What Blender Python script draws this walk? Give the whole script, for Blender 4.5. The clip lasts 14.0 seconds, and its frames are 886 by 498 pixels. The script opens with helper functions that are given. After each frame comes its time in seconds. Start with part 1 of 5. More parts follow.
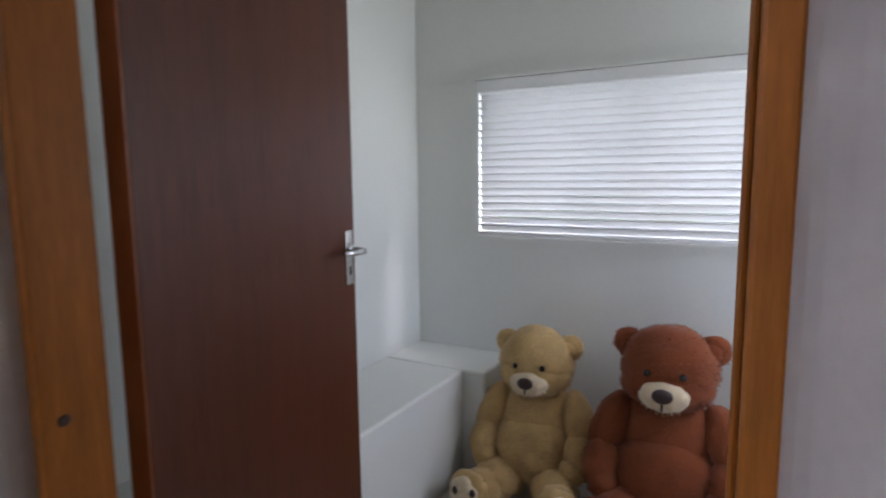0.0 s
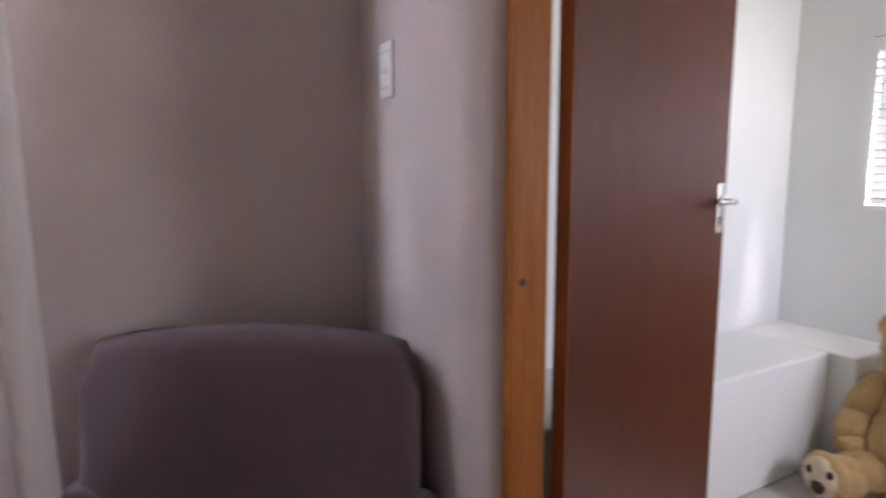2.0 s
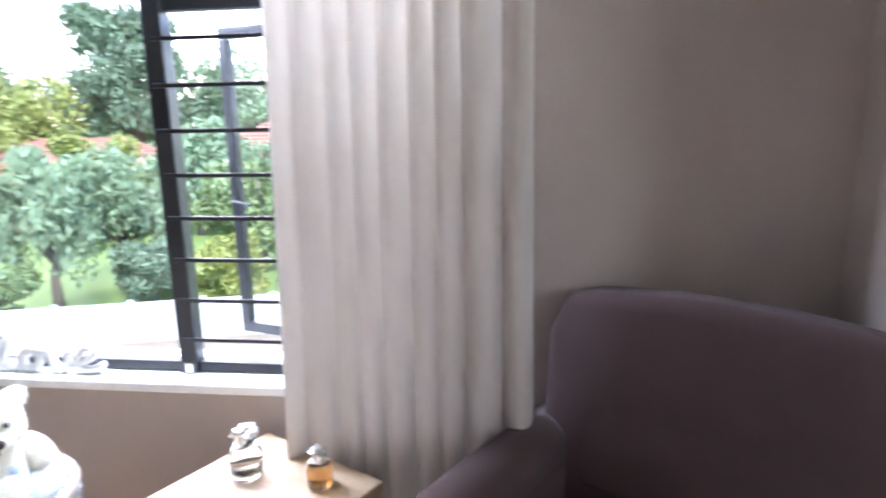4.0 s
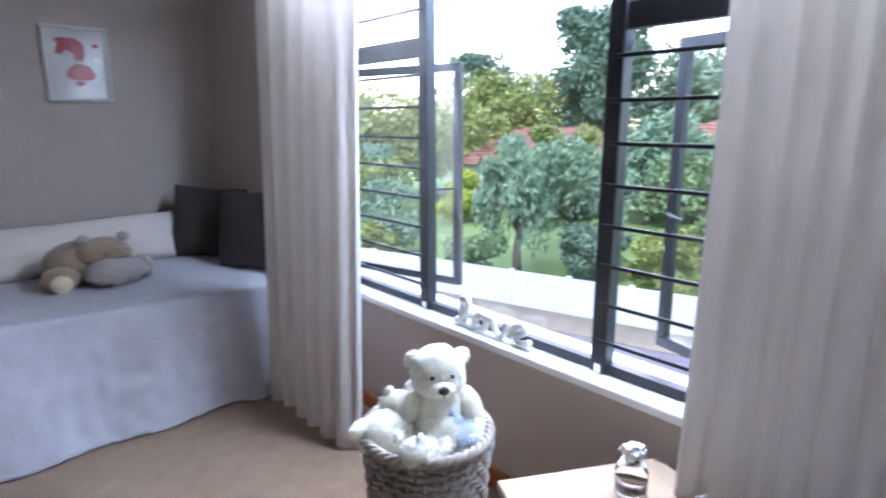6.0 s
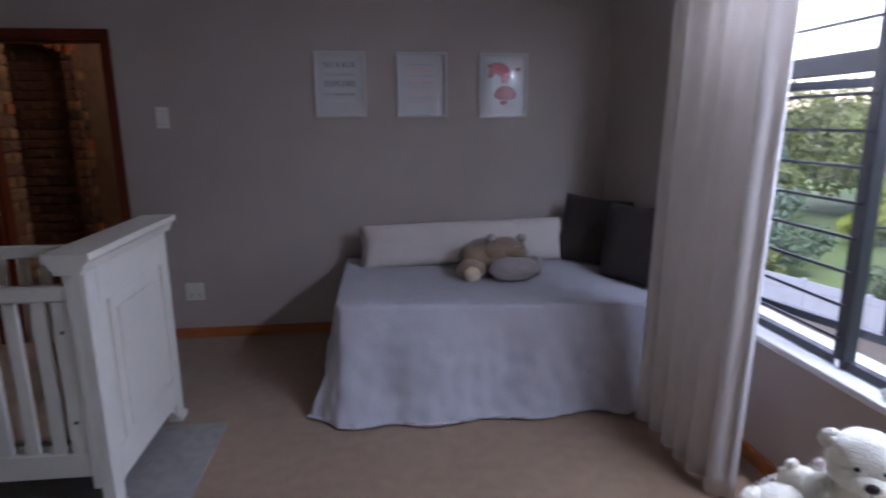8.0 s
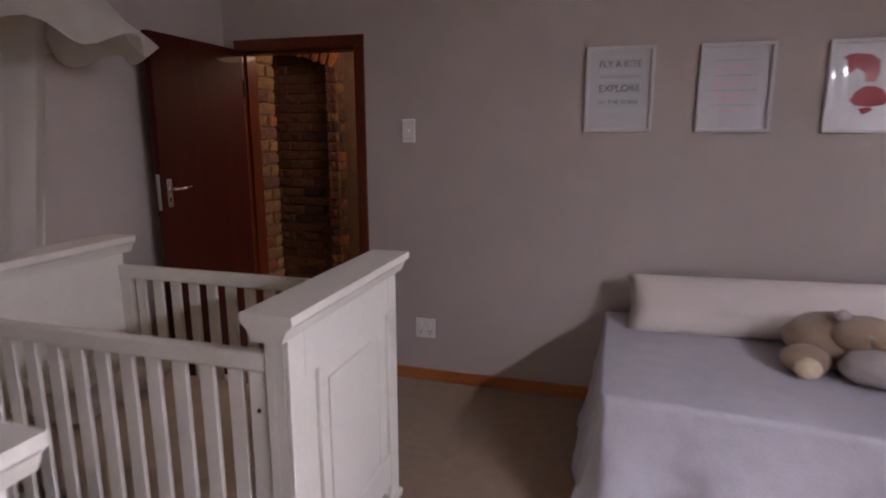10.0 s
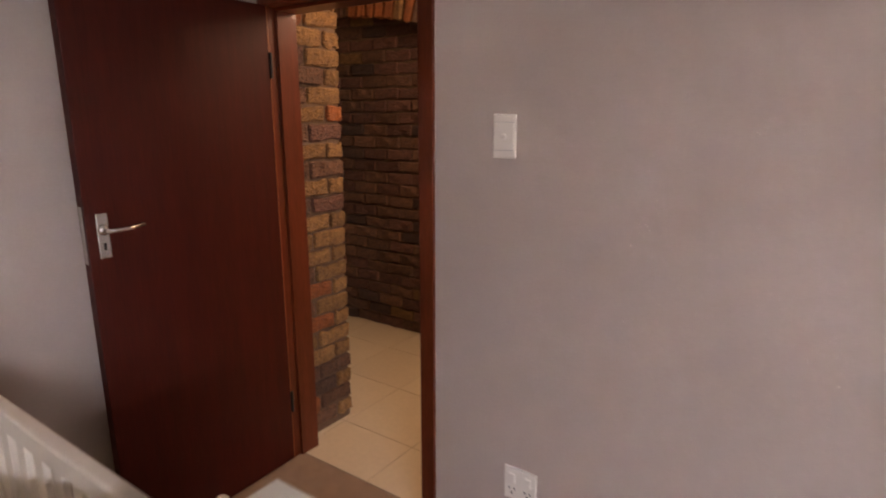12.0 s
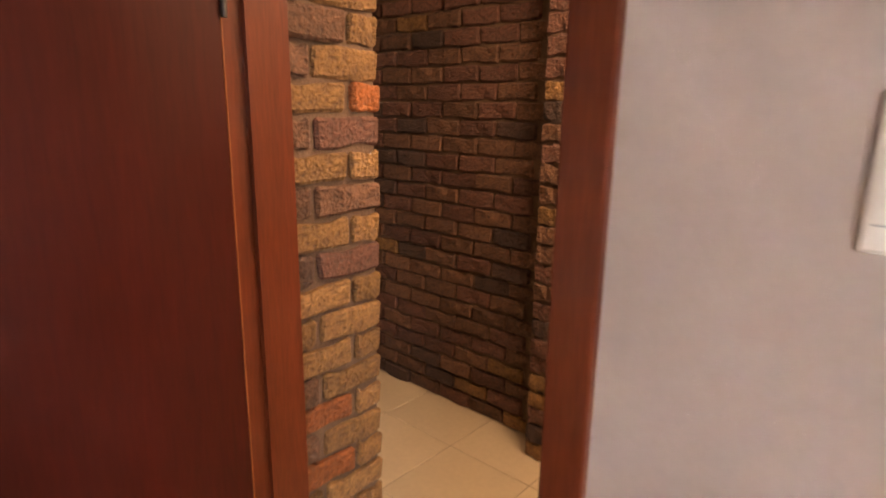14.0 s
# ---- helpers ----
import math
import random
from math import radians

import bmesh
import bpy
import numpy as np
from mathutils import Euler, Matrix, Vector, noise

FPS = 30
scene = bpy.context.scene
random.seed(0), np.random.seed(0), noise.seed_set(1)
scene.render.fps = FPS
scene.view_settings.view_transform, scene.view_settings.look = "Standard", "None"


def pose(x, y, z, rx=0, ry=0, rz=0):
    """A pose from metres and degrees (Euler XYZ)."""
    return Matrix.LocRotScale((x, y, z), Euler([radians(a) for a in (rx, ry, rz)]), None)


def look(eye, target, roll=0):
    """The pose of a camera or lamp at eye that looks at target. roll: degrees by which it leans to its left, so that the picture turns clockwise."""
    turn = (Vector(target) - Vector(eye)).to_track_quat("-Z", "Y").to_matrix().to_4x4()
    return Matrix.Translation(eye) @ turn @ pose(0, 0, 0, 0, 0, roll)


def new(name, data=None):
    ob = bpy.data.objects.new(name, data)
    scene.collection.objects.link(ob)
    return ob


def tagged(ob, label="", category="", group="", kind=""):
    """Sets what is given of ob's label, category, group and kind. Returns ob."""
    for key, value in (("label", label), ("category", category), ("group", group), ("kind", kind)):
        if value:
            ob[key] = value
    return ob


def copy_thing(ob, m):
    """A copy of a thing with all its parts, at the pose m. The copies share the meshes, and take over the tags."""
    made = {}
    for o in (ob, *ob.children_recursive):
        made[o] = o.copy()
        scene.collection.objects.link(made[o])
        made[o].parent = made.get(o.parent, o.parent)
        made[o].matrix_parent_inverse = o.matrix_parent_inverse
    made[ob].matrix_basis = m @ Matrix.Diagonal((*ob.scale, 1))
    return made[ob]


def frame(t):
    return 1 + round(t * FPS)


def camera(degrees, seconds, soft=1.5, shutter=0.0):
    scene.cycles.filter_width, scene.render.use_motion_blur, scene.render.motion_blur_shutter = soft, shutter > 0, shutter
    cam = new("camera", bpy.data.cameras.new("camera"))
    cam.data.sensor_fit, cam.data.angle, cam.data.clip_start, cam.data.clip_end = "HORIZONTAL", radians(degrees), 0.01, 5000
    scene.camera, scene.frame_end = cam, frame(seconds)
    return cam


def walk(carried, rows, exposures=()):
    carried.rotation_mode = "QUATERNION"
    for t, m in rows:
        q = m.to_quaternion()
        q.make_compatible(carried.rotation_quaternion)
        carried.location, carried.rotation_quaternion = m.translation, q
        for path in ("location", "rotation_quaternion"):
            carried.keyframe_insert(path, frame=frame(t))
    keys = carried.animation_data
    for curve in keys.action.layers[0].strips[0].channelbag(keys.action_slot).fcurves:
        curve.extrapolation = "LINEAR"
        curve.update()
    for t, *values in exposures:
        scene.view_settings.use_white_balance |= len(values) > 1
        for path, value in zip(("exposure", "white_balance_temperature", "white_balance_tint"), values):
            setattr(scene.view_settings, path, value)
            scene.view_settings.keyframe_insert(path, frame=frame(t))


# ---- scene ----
cam = camera(74.7, 14.0, soft=1.9, shutter=0.5)
PATH = [
    (0, (-1.462, -4.687, 1.399), (-0.488, -6.416, 1.154), -0.6),
    (0.5, (-1.542, -4.591, 1.384), (-0.351, -6.179, 1.142), -0.3),
    (1, (-1.597, -4.508, 1.372), (-0.233, -5.949, 1.123), -0.4),
    (1.5, (-1.604, -4.444, 1.334), (-0.042, -5.666, 1.076), -0.4),
    (2, (-1.601, -4.38, 1.307), (0.143, -5.319, 1.031), -0.3),
    (2.5, (-1.593, -4.311, 1.297), (0.272, -4.96, 0.983), -0.0),
    (3, (-1.599, -4.234, 1.252), (0.348, -4.595, 0.97), 1.2),
    (3.5, (-1.579, -4.131, 1.353), (0.371, -4.263, 0.928), -0.3),
    (4, (-1.544, -4.134, 1.336), (0.399, -3.905, 0.924), -1.0),
    (6.5, (-1.499, -4.149, 1.421), (-0.459, -2.498, 0.979), -0.2),
    (7, (-1.541, -4.14, 1.446), (-0.756, -2.355, 1.006), -0.3),
    (7.5, (-1.584, -4.132, 1.493), (-1.092, -2.245, 1.051), -0.6),
    (8, (-1.618, -4.105, 1.503), (-1.414, -2.162, 1.073), -0.4),
    (8.5, (-1.681, -4.063, 1.478), (-1.747, -2.105, 1.075), -0.4),
    (11, (-1.978, -2.408, 1.582), (-2.758, -0.615, 1.159), 0.1),
    (11.5, (-2.039, -1.979, 1.602), (-2.964, -0.263, 1.156), 0.0),
    (12, (-2.141, -1.627, 1.603), (-3.26, -0.031, 1.153), 0.0),
    (12.5, (-2.359, -1.3, 1.608), (-3.603, 0.197, 1.146), 0.1),
    (13, (-2.575, -0.965, 1.585), (-3.885, 0.474, 1.126), 0.2),
    (13.5, (-2.796, -0.772, 1.574), (-4.11, 0.664, 1.116), 0.3),
    (14, (-3.026, -0.605, 1.584), (-4.318, 0.848, 1.115), 0.9),
]
walk(cam, [(t, look(eye, target, roll)) for t, eye, target, roll in PATH],
     [(0.0, 2.3, 6050, 24), (1.0, 2.6, 6200, 28), (2.0, 3.25, 6350, 34), (3.0, 3.5, 6250, 30), (4.2, 3.35, 5900, 20), (6.3, 2.3, 5500, 20), (7.5, 1.58, 5650, 26),
      (8.7, 1.68, 6000, 35), (10.8, 2.75, 7400, 40), (12.5, 3.68, 7800, 36), (14.0, 4.35, 8150, 34)])

# ---- world and light ----
world = bpy.data.worlds.new("overcast_sky")
scene.world = world
world.use_nodes = True
wn, wl = world.node_tree.nodes, world.node_tree.links
sky = wn.new("ShaderNodeTexSky")
sky.sky_type = "NISHITA"
sky.sun_disc = False
sky.sun_elevation, sky.sun_rotation = radians(48), radians(60)
sky.air_density, sky.dust_density, sky.ozone_density = 1.0, 1.5, 1.0
bg = wn["Background"]
bg.inputs["Strength"].default_value = 0.15
wl.new(sky.outputs[0], bg.inputs["Color"])
sun_data = bpy.data.lights.new("sun", "SUN")
sun_data.energy, sun_data.angle, sun_data.color = 1.0, radians(14), (1.0, 0.98, 0.95)
sun = new("sun", sun_data)
sun.matrix_world = pose(0, 0, 20, 42, 0, -60)
lamp_data = bpy.data.lights.new("hall_lamp", "POINT")
lamp_data.energy, lamp_data.color, lamp_data.shadow_soft_size = 2.9, (1.0, 0.76, 0.5), 0.22
lamp = new("hall_lamp_bulb", lamp_data)
lamp.matrix_world = pose(-3.45, 0.95, 2.3)


def sky_lamp(name, m, w, h, watts, color):
    """Stands in for the sky's light in a window's opening."""
    d = bpy.data.lights.new(name, "AREA")
    d.shape, d.size, d.size_y, d.energy, d.color = "RECTANGLE", w, h, watts, color
    o = new(name, d)
    o.matrix_world = m
    return o


sky_lamp("window_sky_light", look((0.16, -2.74, 2.09), (-0.24, -2.74, 0.8)), 2.5, 0.13, 20.0, (0.74, 0.88, 1.0))
sky_lamp("toy_room_sky_light", look((-0.97, -7.425, 1.5), (-0.97, -6, 1.5)), 1.46, 0.64, 2.1, (0.94, 1.0, 0.98))
# added fill lamp in an unseen side opening, brightens the ledge and the bears
sky_lamp("toy_room_added_side_fill", look((-2.36, -6.85, 1.5), (0, -6.95, 1.2)), 0.68, 0.78, 2.4, (0.94, 1.0, 0.97))


# ---- materials ----
def mat(name, color, rough=0.6, metal=0.0, var=0.12, scale=4.0, grain=60.0, bump=0.15, stretch=(1, 1, 1), color2=None, sheen=0.0, vary=0.0, detail=4.0, coat=0.0, dist=0.01):
    m = bpy.data.materials.new(name)
    m.use_nodes = True
    n, l = m.node_tree.nodes, m.node_tree.links
    b = n["Principled BSDF"]
    b.inputs["Roughness"].default_value, b.inputs["Metallic"].default_value = rough, metal
    b.inputs["Sheen Weight"].default_value = sheen
    b.inputs["Coat Weight"].default_value = coat
    tc, mp = n.new("ShaderNodeTexCoord"), n.new("ShaderNodeMapping")
    mp.inputs["Scale"].default_value = stretch
    l.new(tc.outputs["Object"], mp.inputs["Vector"])
    big, fine = n.new("ShaderNodeTexNoise"), n.new("ShaderNodeTexNoise")
    for t, s in ((big, scale), (fine, grain)):
        t.inputs["Scale"].default_value, t.inputs["Detail"].default_value = s, detail
        l.new(mp.outputs[0], t.inputs["Vector"])
    add = n.new("ShaderNodeMath")
    add.operation = "MULTIPLY_ADD"
    add.inputs[1].default_value = 0.5
    l.new(fine.outputs[0], add.inputs[0])
    half = n.new("ShaderNodeMath")
    half.operation = "MULTIPLY"
    half.inputs[1].default_value = 0.5
    l.new(big.outputs[0], half.inputs[0])
    l.new(half.outputs[0], add.inputs[2])
    ramp = n.new("ShaderNodeValToRGB")
    ramp.color_ramp.elements[0].position, ramp.color_ramp.elements[1].position = 0.3, 0.7
    lo = color2 if color2 else tuple(c * (1 - var) for c in color)
    hi = color if color2 else tuple(min(1, c * (1 + var)) for c in color)
    ramp.color_ramp.elements[0].color, ramp.color_ramp.elements[1].color = (*lo, 1), (*hi, 1)
    l.new(add.outputs[0], ramp.inputs[0])
    out = ramp.outputs[0]
    if vary:
        oi, hsv = n.new("ShaderNodeObjectInfo"), n.new("ShaderNodeHueSaturation")
        mr = n.new("ShaderNodeMapRange")
        mr.inputs[3].default_value, mr.inputs[4].default_value = 1 - vary, 1 + vary
        l.new(oi.outputs["Random"], mr.inputs[0])
        l.new(mr.outputs[0], hsv.inputs["Value"])
        l.new(out, hsv.inputs["Color"])
        out = hsv.outputs[0]
    l.new(out, b.inputs["Base Color"])
    if bump:
        bp = n.new("ShaderNodeBump")
        bp.inputs["Strength"].default_value, bp.inputs["Distance"].default_value = bump, dist
        l.new(add.outputs[0], bp.inputs["Height"])
        l.new(bp.outputs[0], b.inputs["Normal"])
    return m


def glass_mat(name, color=(1, 1, 1), rough=0.0):
    m = bpy.data.materials.new(name)
    m.use_nodes = True
    b = m.node_tree.nodes["Principled BSDF"]
    b.inputs["Base Color"].default_value = (*color, 1)
    b.inputs["Transmission Weight"].default_value, b.inputs["Roughness"].default_value, b.inputs["IOR"].default_value = 1.0, rough, 1.45
    return m


def cloth_mat(name, color, through_light=0.35, **kw):
    """Fabric that lets part of the light through."""
    m = mat(name, color, **kw)
    n, l = m.node_tree.nodes, m.node_tree.links
    b, out = n["Principled BSDF"], n["Material Output"]
    tr, mix = n.new("ShaderNodeBsdfTranslucent"), n.new("ShaderNodeMixShader")
    tr.inputs[0].default_value = (*color, 1)
    mix.inputs[0].default_value = through_light
    l.new(b.outputs[0], mix.inputs[1])
    l.new(tr.outputs[0], mix.inputs[2])
    l.new(mix.outputs[0], out.inputs[0])
    return m


M_WALL = mat("taupe_wall_paint", (0.46, 0.392, 0.345), 0.75, var=0.04, scale=1.2, grain=90, bump=0.12, dist=0.003)
M_WHITEWALL = mat("white_wall_paint", (0.76, 0.77, 0.73), 0.6, var=0.03, scale=1.5, grain=70, bump=0.1, dist=0.004)
M_CEIL = mat("ceiling_paint", (0.8, 0.79, 0.76), 0.8, var=0.02, bump=0.05, dist=0.003)
M_CARPET = mat("beige_carpet", (0.3, 0.192, 0.112), 0.95, var=0.22, scale=14, grain=420, bump=0.7, dist=0.008, sheen=0.2)
M_RUG = mat("grey_rug_pile", (0.31, 0.29, 0.27), 0.95, var=0.2, scale=20, grain=400, bump=0.6, dist=0.006)
M_LINO = mat("bear_room_floor", (0.5, 0.48, 0.44), 0.6, var=0.08, scale=3, grain=100)
M_SKIRT = mat("varnished_skirting", (0.42, 0.13, 0.03), 0.35, var=0.25, scale=3, grain=30, stretch=(1, 8, 8), bump=0.1, coat=0.3, dist=0.002)
M_DOOR = mat("mahogany_veneer", (0.058, 0.0065, 0.0028), 0.5, var=0.3, scale=2.5, grain=16, stretch=(9, 9, 0.7), bump=0.05, coat=0.08, dist=0.002)
M_DOORB = mat("brown_door_veneer", (0.085, 0.022, 0.009), 0.42, var=0.25, scale=2.5, grain=16, stretch=(9, 9, 0.7), bump=0.05, coat=0.08, dist=0.002)
M_FRAMEB = mat("mahogany_frame", (0.125, 0.024, 0.008), 0.34, var=0.3, scale=3, grain=22, stretch=(9, 9, 0.8), bump=0.08, coat=0.3, dist=0.002)
M_PINE = mat("orange_varnished_pine", (0.3, 0.095, 0.012), 0.5, var=0.3, scale=4, grain=26, stretch=(11, 11, 0.9), bump=0.15, coat=0.0, dist=0.002)
# brighter than the door veneers: light on the hinge edge put into the colour
M_LITEDGE = mat("lit_red_edge_wood", (0.3, 0.085, 0.02), 0.36, var=0.25, scale=4, grain=26, stretch=(11, 11, 0.9), bump=0.12, dist=0.002)
for m in (M_DOOR, M_DOORB, M_FRAMEB, M_PINE):
    m.node_tree.nodes["Principled BSDF"].inputs["Specular IOR Level"].default_value = 0.2
M_KNOT = mat("dark_knot", (0.05, 0.02, 0.008), 0.6)
M_CHROME = mat("satin_chrome", (0.72, 0.72, 0.7), 0.24, metal=1.0, var=0.05, bump=0.03)
M_STEEL = mat("dark_steel_frame", (0.022, 0.022, 0.025), 0.38, var=0.3, scale=8, grain=90, bump=0.1, dist=0.002)
M_SILL = mat("white_sill_paint", (0.82, 0.82, 0.8), 0.35, var=0.03, bump=0.05, dist=0.003)
M_GLASS = glass_mat("window_glass")
M_CURTAIN = cloth_mat("off_white_curtain", (0.74, 0.69, 0.64), 0.3, rough=0.9, var=0.06, scale=5, grain=300, bump=0.25, sheen=0.3, dist=0.003)
M_NET = cloth_mat("cream_net", (0.75, 0.7, 0.62), 0.5, rough=0.9, var=0.05, grain=500, bump=0.2, dist=0.002)
M_COTW = mat("cream_cot_paint", (0.78, 0.74, 0.64), 0.38, var=0.04, scale=6, grain=50, bump=0.06, dist=0.003)
M_BOLT = mat("dark_bolt", (0.05, 0.045, 0.04), 0.4, metal=0.8)
M_BEDDING = mat("blush_cot_sheet", (0.76, 0.6, 0.45), 0.9, var=0.14, scale=16, grain=200, bump=0.3, sheen=0.2)
M_COVER = mat("crinkled_grey_coverlet", (0.44, 0.42, 0.435), 0.85, var=0.08, scale=6, grain=90, bump=0.5, dist=0.006, sheen=0.25)
M_BOLSTER = mat("cream_pillow_cotton", (0.7, 0.61, 0.54), 0.9, var=0.05, scale=7, grain=250, bump=0.25, sheen=0.3, dist=0.004)
M_CUSHION = mat("charcoal_knit", (0.042, 0.028, 0.024), 0.95, var=0.2, scale=12, grain=260, bump=0.5, sheen=0.05, dist=0.006)
M_CHAIR = mat("brown_chair_fabric", (0.078, 0.044, 0.042), 0.95, var=0.12, scale=6, grain=420, bump=0.4, sheen=0.08, dist=0.003)
M_FUR1 = mat("golden_plush", (0.56, 0.37, 0.15), 0.95, var=0.3, scale=14, grain=190, bump=0.7, sheen=0.2, dist=0.012)
M_FUR1L = mat("cream_plush", (0.74, 0.6, 0.4), 0.95, var=0.15, scale=14, grain=190, bump=0.6, sheen=0.6, dist=0.012)
M_FUR2 = mat("rust_plush", (0.24, 0.055, 0.012), 0.95, var=0.22, scale=14, grain=190, bump=0.7, sheen=0.15, dist=0.012)
M_FURW = mat("ivory_plush", (0.84, 0.79, 0.64), 0.95, var=0.1, scale=16, grain=200, bump=0.6, sheen=0.6, dist=0.012)
M_FURG = mat("grey_plush", (0.4, 0.34, 0.31), 0.95, var=0.15, scale=16, grain=200, bump=0.6, sheen=0.5, dist=0.01)
M_FURT = mat("tan_plush", (0.36, 0.25, 0.16), 0.95, var=0.15, scale=16, grain=200, bump=0.6, sheen=0.5, dist=0.01)
M_BLUEFUR = mat("pale_blue_plush", (0.55, 0.62, 0.72), 0.95, var=0.12, scale=16, grain=200, bump=0.5, sheen=0.5, dist=0.01)
M_PINKFUR = mat("pink_plush", (0.75, 0.45, 0.48), 0.95, var=0.12, scale=16, grain=200, bump=0.5, sheen=0.5, dist=0.01)
M_NOSE = mat("dark_brown_nose", (0.035, 0.014, 0.012), 0.45, bump=0.1)
M_EYE = mat("black_bead", (0.012, 0.01, 0.01), 0.1, bump=0)
M_WICKER = mat("whitewashed_wicker", (0.5, 0.44, 0.37), 0.75, color2=(0.27, 0.21, 0.16), scale=20, grain=120, bump=0.4, dist=0.004)
M_TABLE = mat("pale_oak", (0.56, 0.41, 0.27), 0.45, var=0.14, scale=3, grain=26, stretch=(9, 1, 9), bump=0.08, dist=0.002)
M_PLASTIC = mat("white_switch_plastic", (0.78, 0.75, 0.68), 0.32, var=0.02, bump=0)
M_PFRAME = mat("white_picture_frame", (0.58, 0.55, 0.52), 0.4, var=0.03, bump=0.05, dist=0.002)
M_PAPER = mat("print_paper", (0.54, 0.51, 0.48), 0.7, var=0.02, bump=0)
M_INK = mat("dark_ink", (0.07, 0.065, 0.065), 0.7, bump=0)
M_INKG = mat("grey_ink", (0.42, 0.41, 0.4), 0.7, bump=0)
M_INKGREEN = mat("grey_green_ink", (0.55, 0.56, 0.5), 0.7, bump=0)
M_INKPINK = mat("pink_ink", (0.75, 0.42, 0.38), 0.7, bump=0)
M_RED = mat("red_print", (0.3, 0.01, 0.014), 0.7, var=0.2, bump=0)
M_PINK = mat("rose_print", (0.36, 0.055, 0.055), 0.7, var=0.2, bump=0)
M_SLAT = cloth_mat("white_blind_slat", (0.8, 0.8, 0.79), 0.25, rough=0.5, var=0.02, bump=0)
M_TILE = mat("cream_floor_tile", (0.66, 0.56, 0.39), 0.6, var=0.06, scale=3, grain=40, bump=0.03, vary=0.03, dist=0.002)
M_TILE.node_tree.nodes["Principled BSDF"].inputs["Specular IOR Level"].default_value = 0.25
M_GROUT = mat("tile_grout", (0.32, 0.26, 0.19), 0.9, var=0.15)
M_MORTAR = mat("brown_mortar", (0.15, 0.095, 0.06), 0.95, var=0.25, scale=12, grain=120, bump=0.6)
BR = dict(scale=26, grain=95, bump=1.0, dist=0.025, detail=8.0, vary=0.25)
M_BRICKS = [mat("ochre_brick", (0.36, 0.2, 0.07), 0.85, color2=(0.1, 0.055, 0.03), **BR),
            mat("plum_brick", (0.19, 0.085, 0.055), 0.85, color2=(0.06, 0.033, 0.027), **BR),
            mat("orange_brick", (0.42, 0.13, 0.035), 0.85, color2=(0.16, 0.06, 0.025), **BR),
            mat("charred_brick", (0.1, 0.056, 0.04), 0.85, color2=(0.038, 0.026, 0.022), **BR),
            mat("brown_brick", (0.22, 0.11, 0.06), 0.85, color2=(0.06, 0.035, 0.026), **BR)]
M_WHITEMETAL = mat("white_word_paint", (0.75, 0.74, 0.7), 0.4, var=0.06, grain=40, bump=0.1, dist=0.002)
M_JAR = glass_mat("bottle_glass", (0.97, 0.97, 0.95), 0.02)
M_FOIL = mat("crumpled_foil", (0.85, 0.84, 0.8), 0.18, metal=1.0, scale=30, grain=90, bump=0.9, dist=0.01)
M_AMBER = glass_mat("amber_liquid", (0.75, 0.4, 0.12), 0.05)
M_GRASS = mat("lawn_grass", (0.17, 0.25, 0.055), 0.9, color2=(0.1, 0.16, 0.04), scale=0.25, grain=9, bump=0.6, dist=0.05)
M_DRIVE = mat("grey_paved_drive", (0.12, 0.11, 0.115), 0.85, var=0.25, scale=0.8, grain=14, bump=0.5, dist=0.02)
M_VERGE = mat("leaf_litter_verge", (0.25, 0.2, 0.14), 0.95, color2=(0.12, 0.1, 0.06), scale=1.5, grain=18, bump=0.8, dist=0.03)
M_PRECAST = mat("white_precast_wall", (0.5, 0.5, 0.48), 0.7, var=0.12, scale=1.2, grain=20, bump=0.2)
M_BARK = mat("grey_bark", (0.16, 0.13, 0.1), 0.9, var=0.3, scale=4, grain=30, stretch=(3, 3, 0.6), bump=0.8, dist=0.03)
LF = dict(rough=0.7, var=0.35, scale=0.6, grain=3.0, bump=0)
M_LEAF = mat("green_leaves", (0.14, 0.2, 0.07), **LF)
M_LEAFD = mat("deep_green_leaves", (0.11, 0.165, 0.09), **LF)
M_LEAFY = mat("yellow_green_leaves", (0.2, 0.23, 0.05), **LF)
M_LEAFB = mat("blue_green_leaves", (0.17, 0.245, 0.13), **LF)
M_LEAFL = mat("lime_leaves", (0.36, 0.42, 0.04), **LF)
M_ROOF = mat("red_clay_roof", (0.33, 0.16, 0.11), 0.85, var=0.2, scale=2, grain=12, bump=0.3)
M_HOUSEWALL = mat("cream_house_wall", (0.55, 0.5, 0.42), 0.8, var=0.06)
M_HGLASS = mat("dark_house_window", (0.03, 0.035, 0.04), 0.1, bump=0)
M_EXT = mat("house_outer_plaster", (0.6, 0.57, 0.5), 0.85, var=0.08)


# ---- mesh helpers ----
def mesh_of(name, bm, mats, smooth=False):
    me = bpy.data.meshes.new(name)
    bm.to_mesh(me)
    bm.free()
    for m in (mats if isinstance(mats, (list, tuple)) else [mats]):
        me.materials.append(m)
    if smooth:
        me.shade_smooth()
    return me


def part(name, bm, material, parent=None, label="", smooth=False):
    ob = new(name, mesh_of(name, bm, material, smooth))
    if parent is not None:
        ob.parent = parent
    if label:
        ob["label"] = label
    return ob


def thing(name, m, label, category, group="", kind=""):
    ob = new(name)
    ob.matrix_world = m
    return tagged(ob, label, category, group, kind)


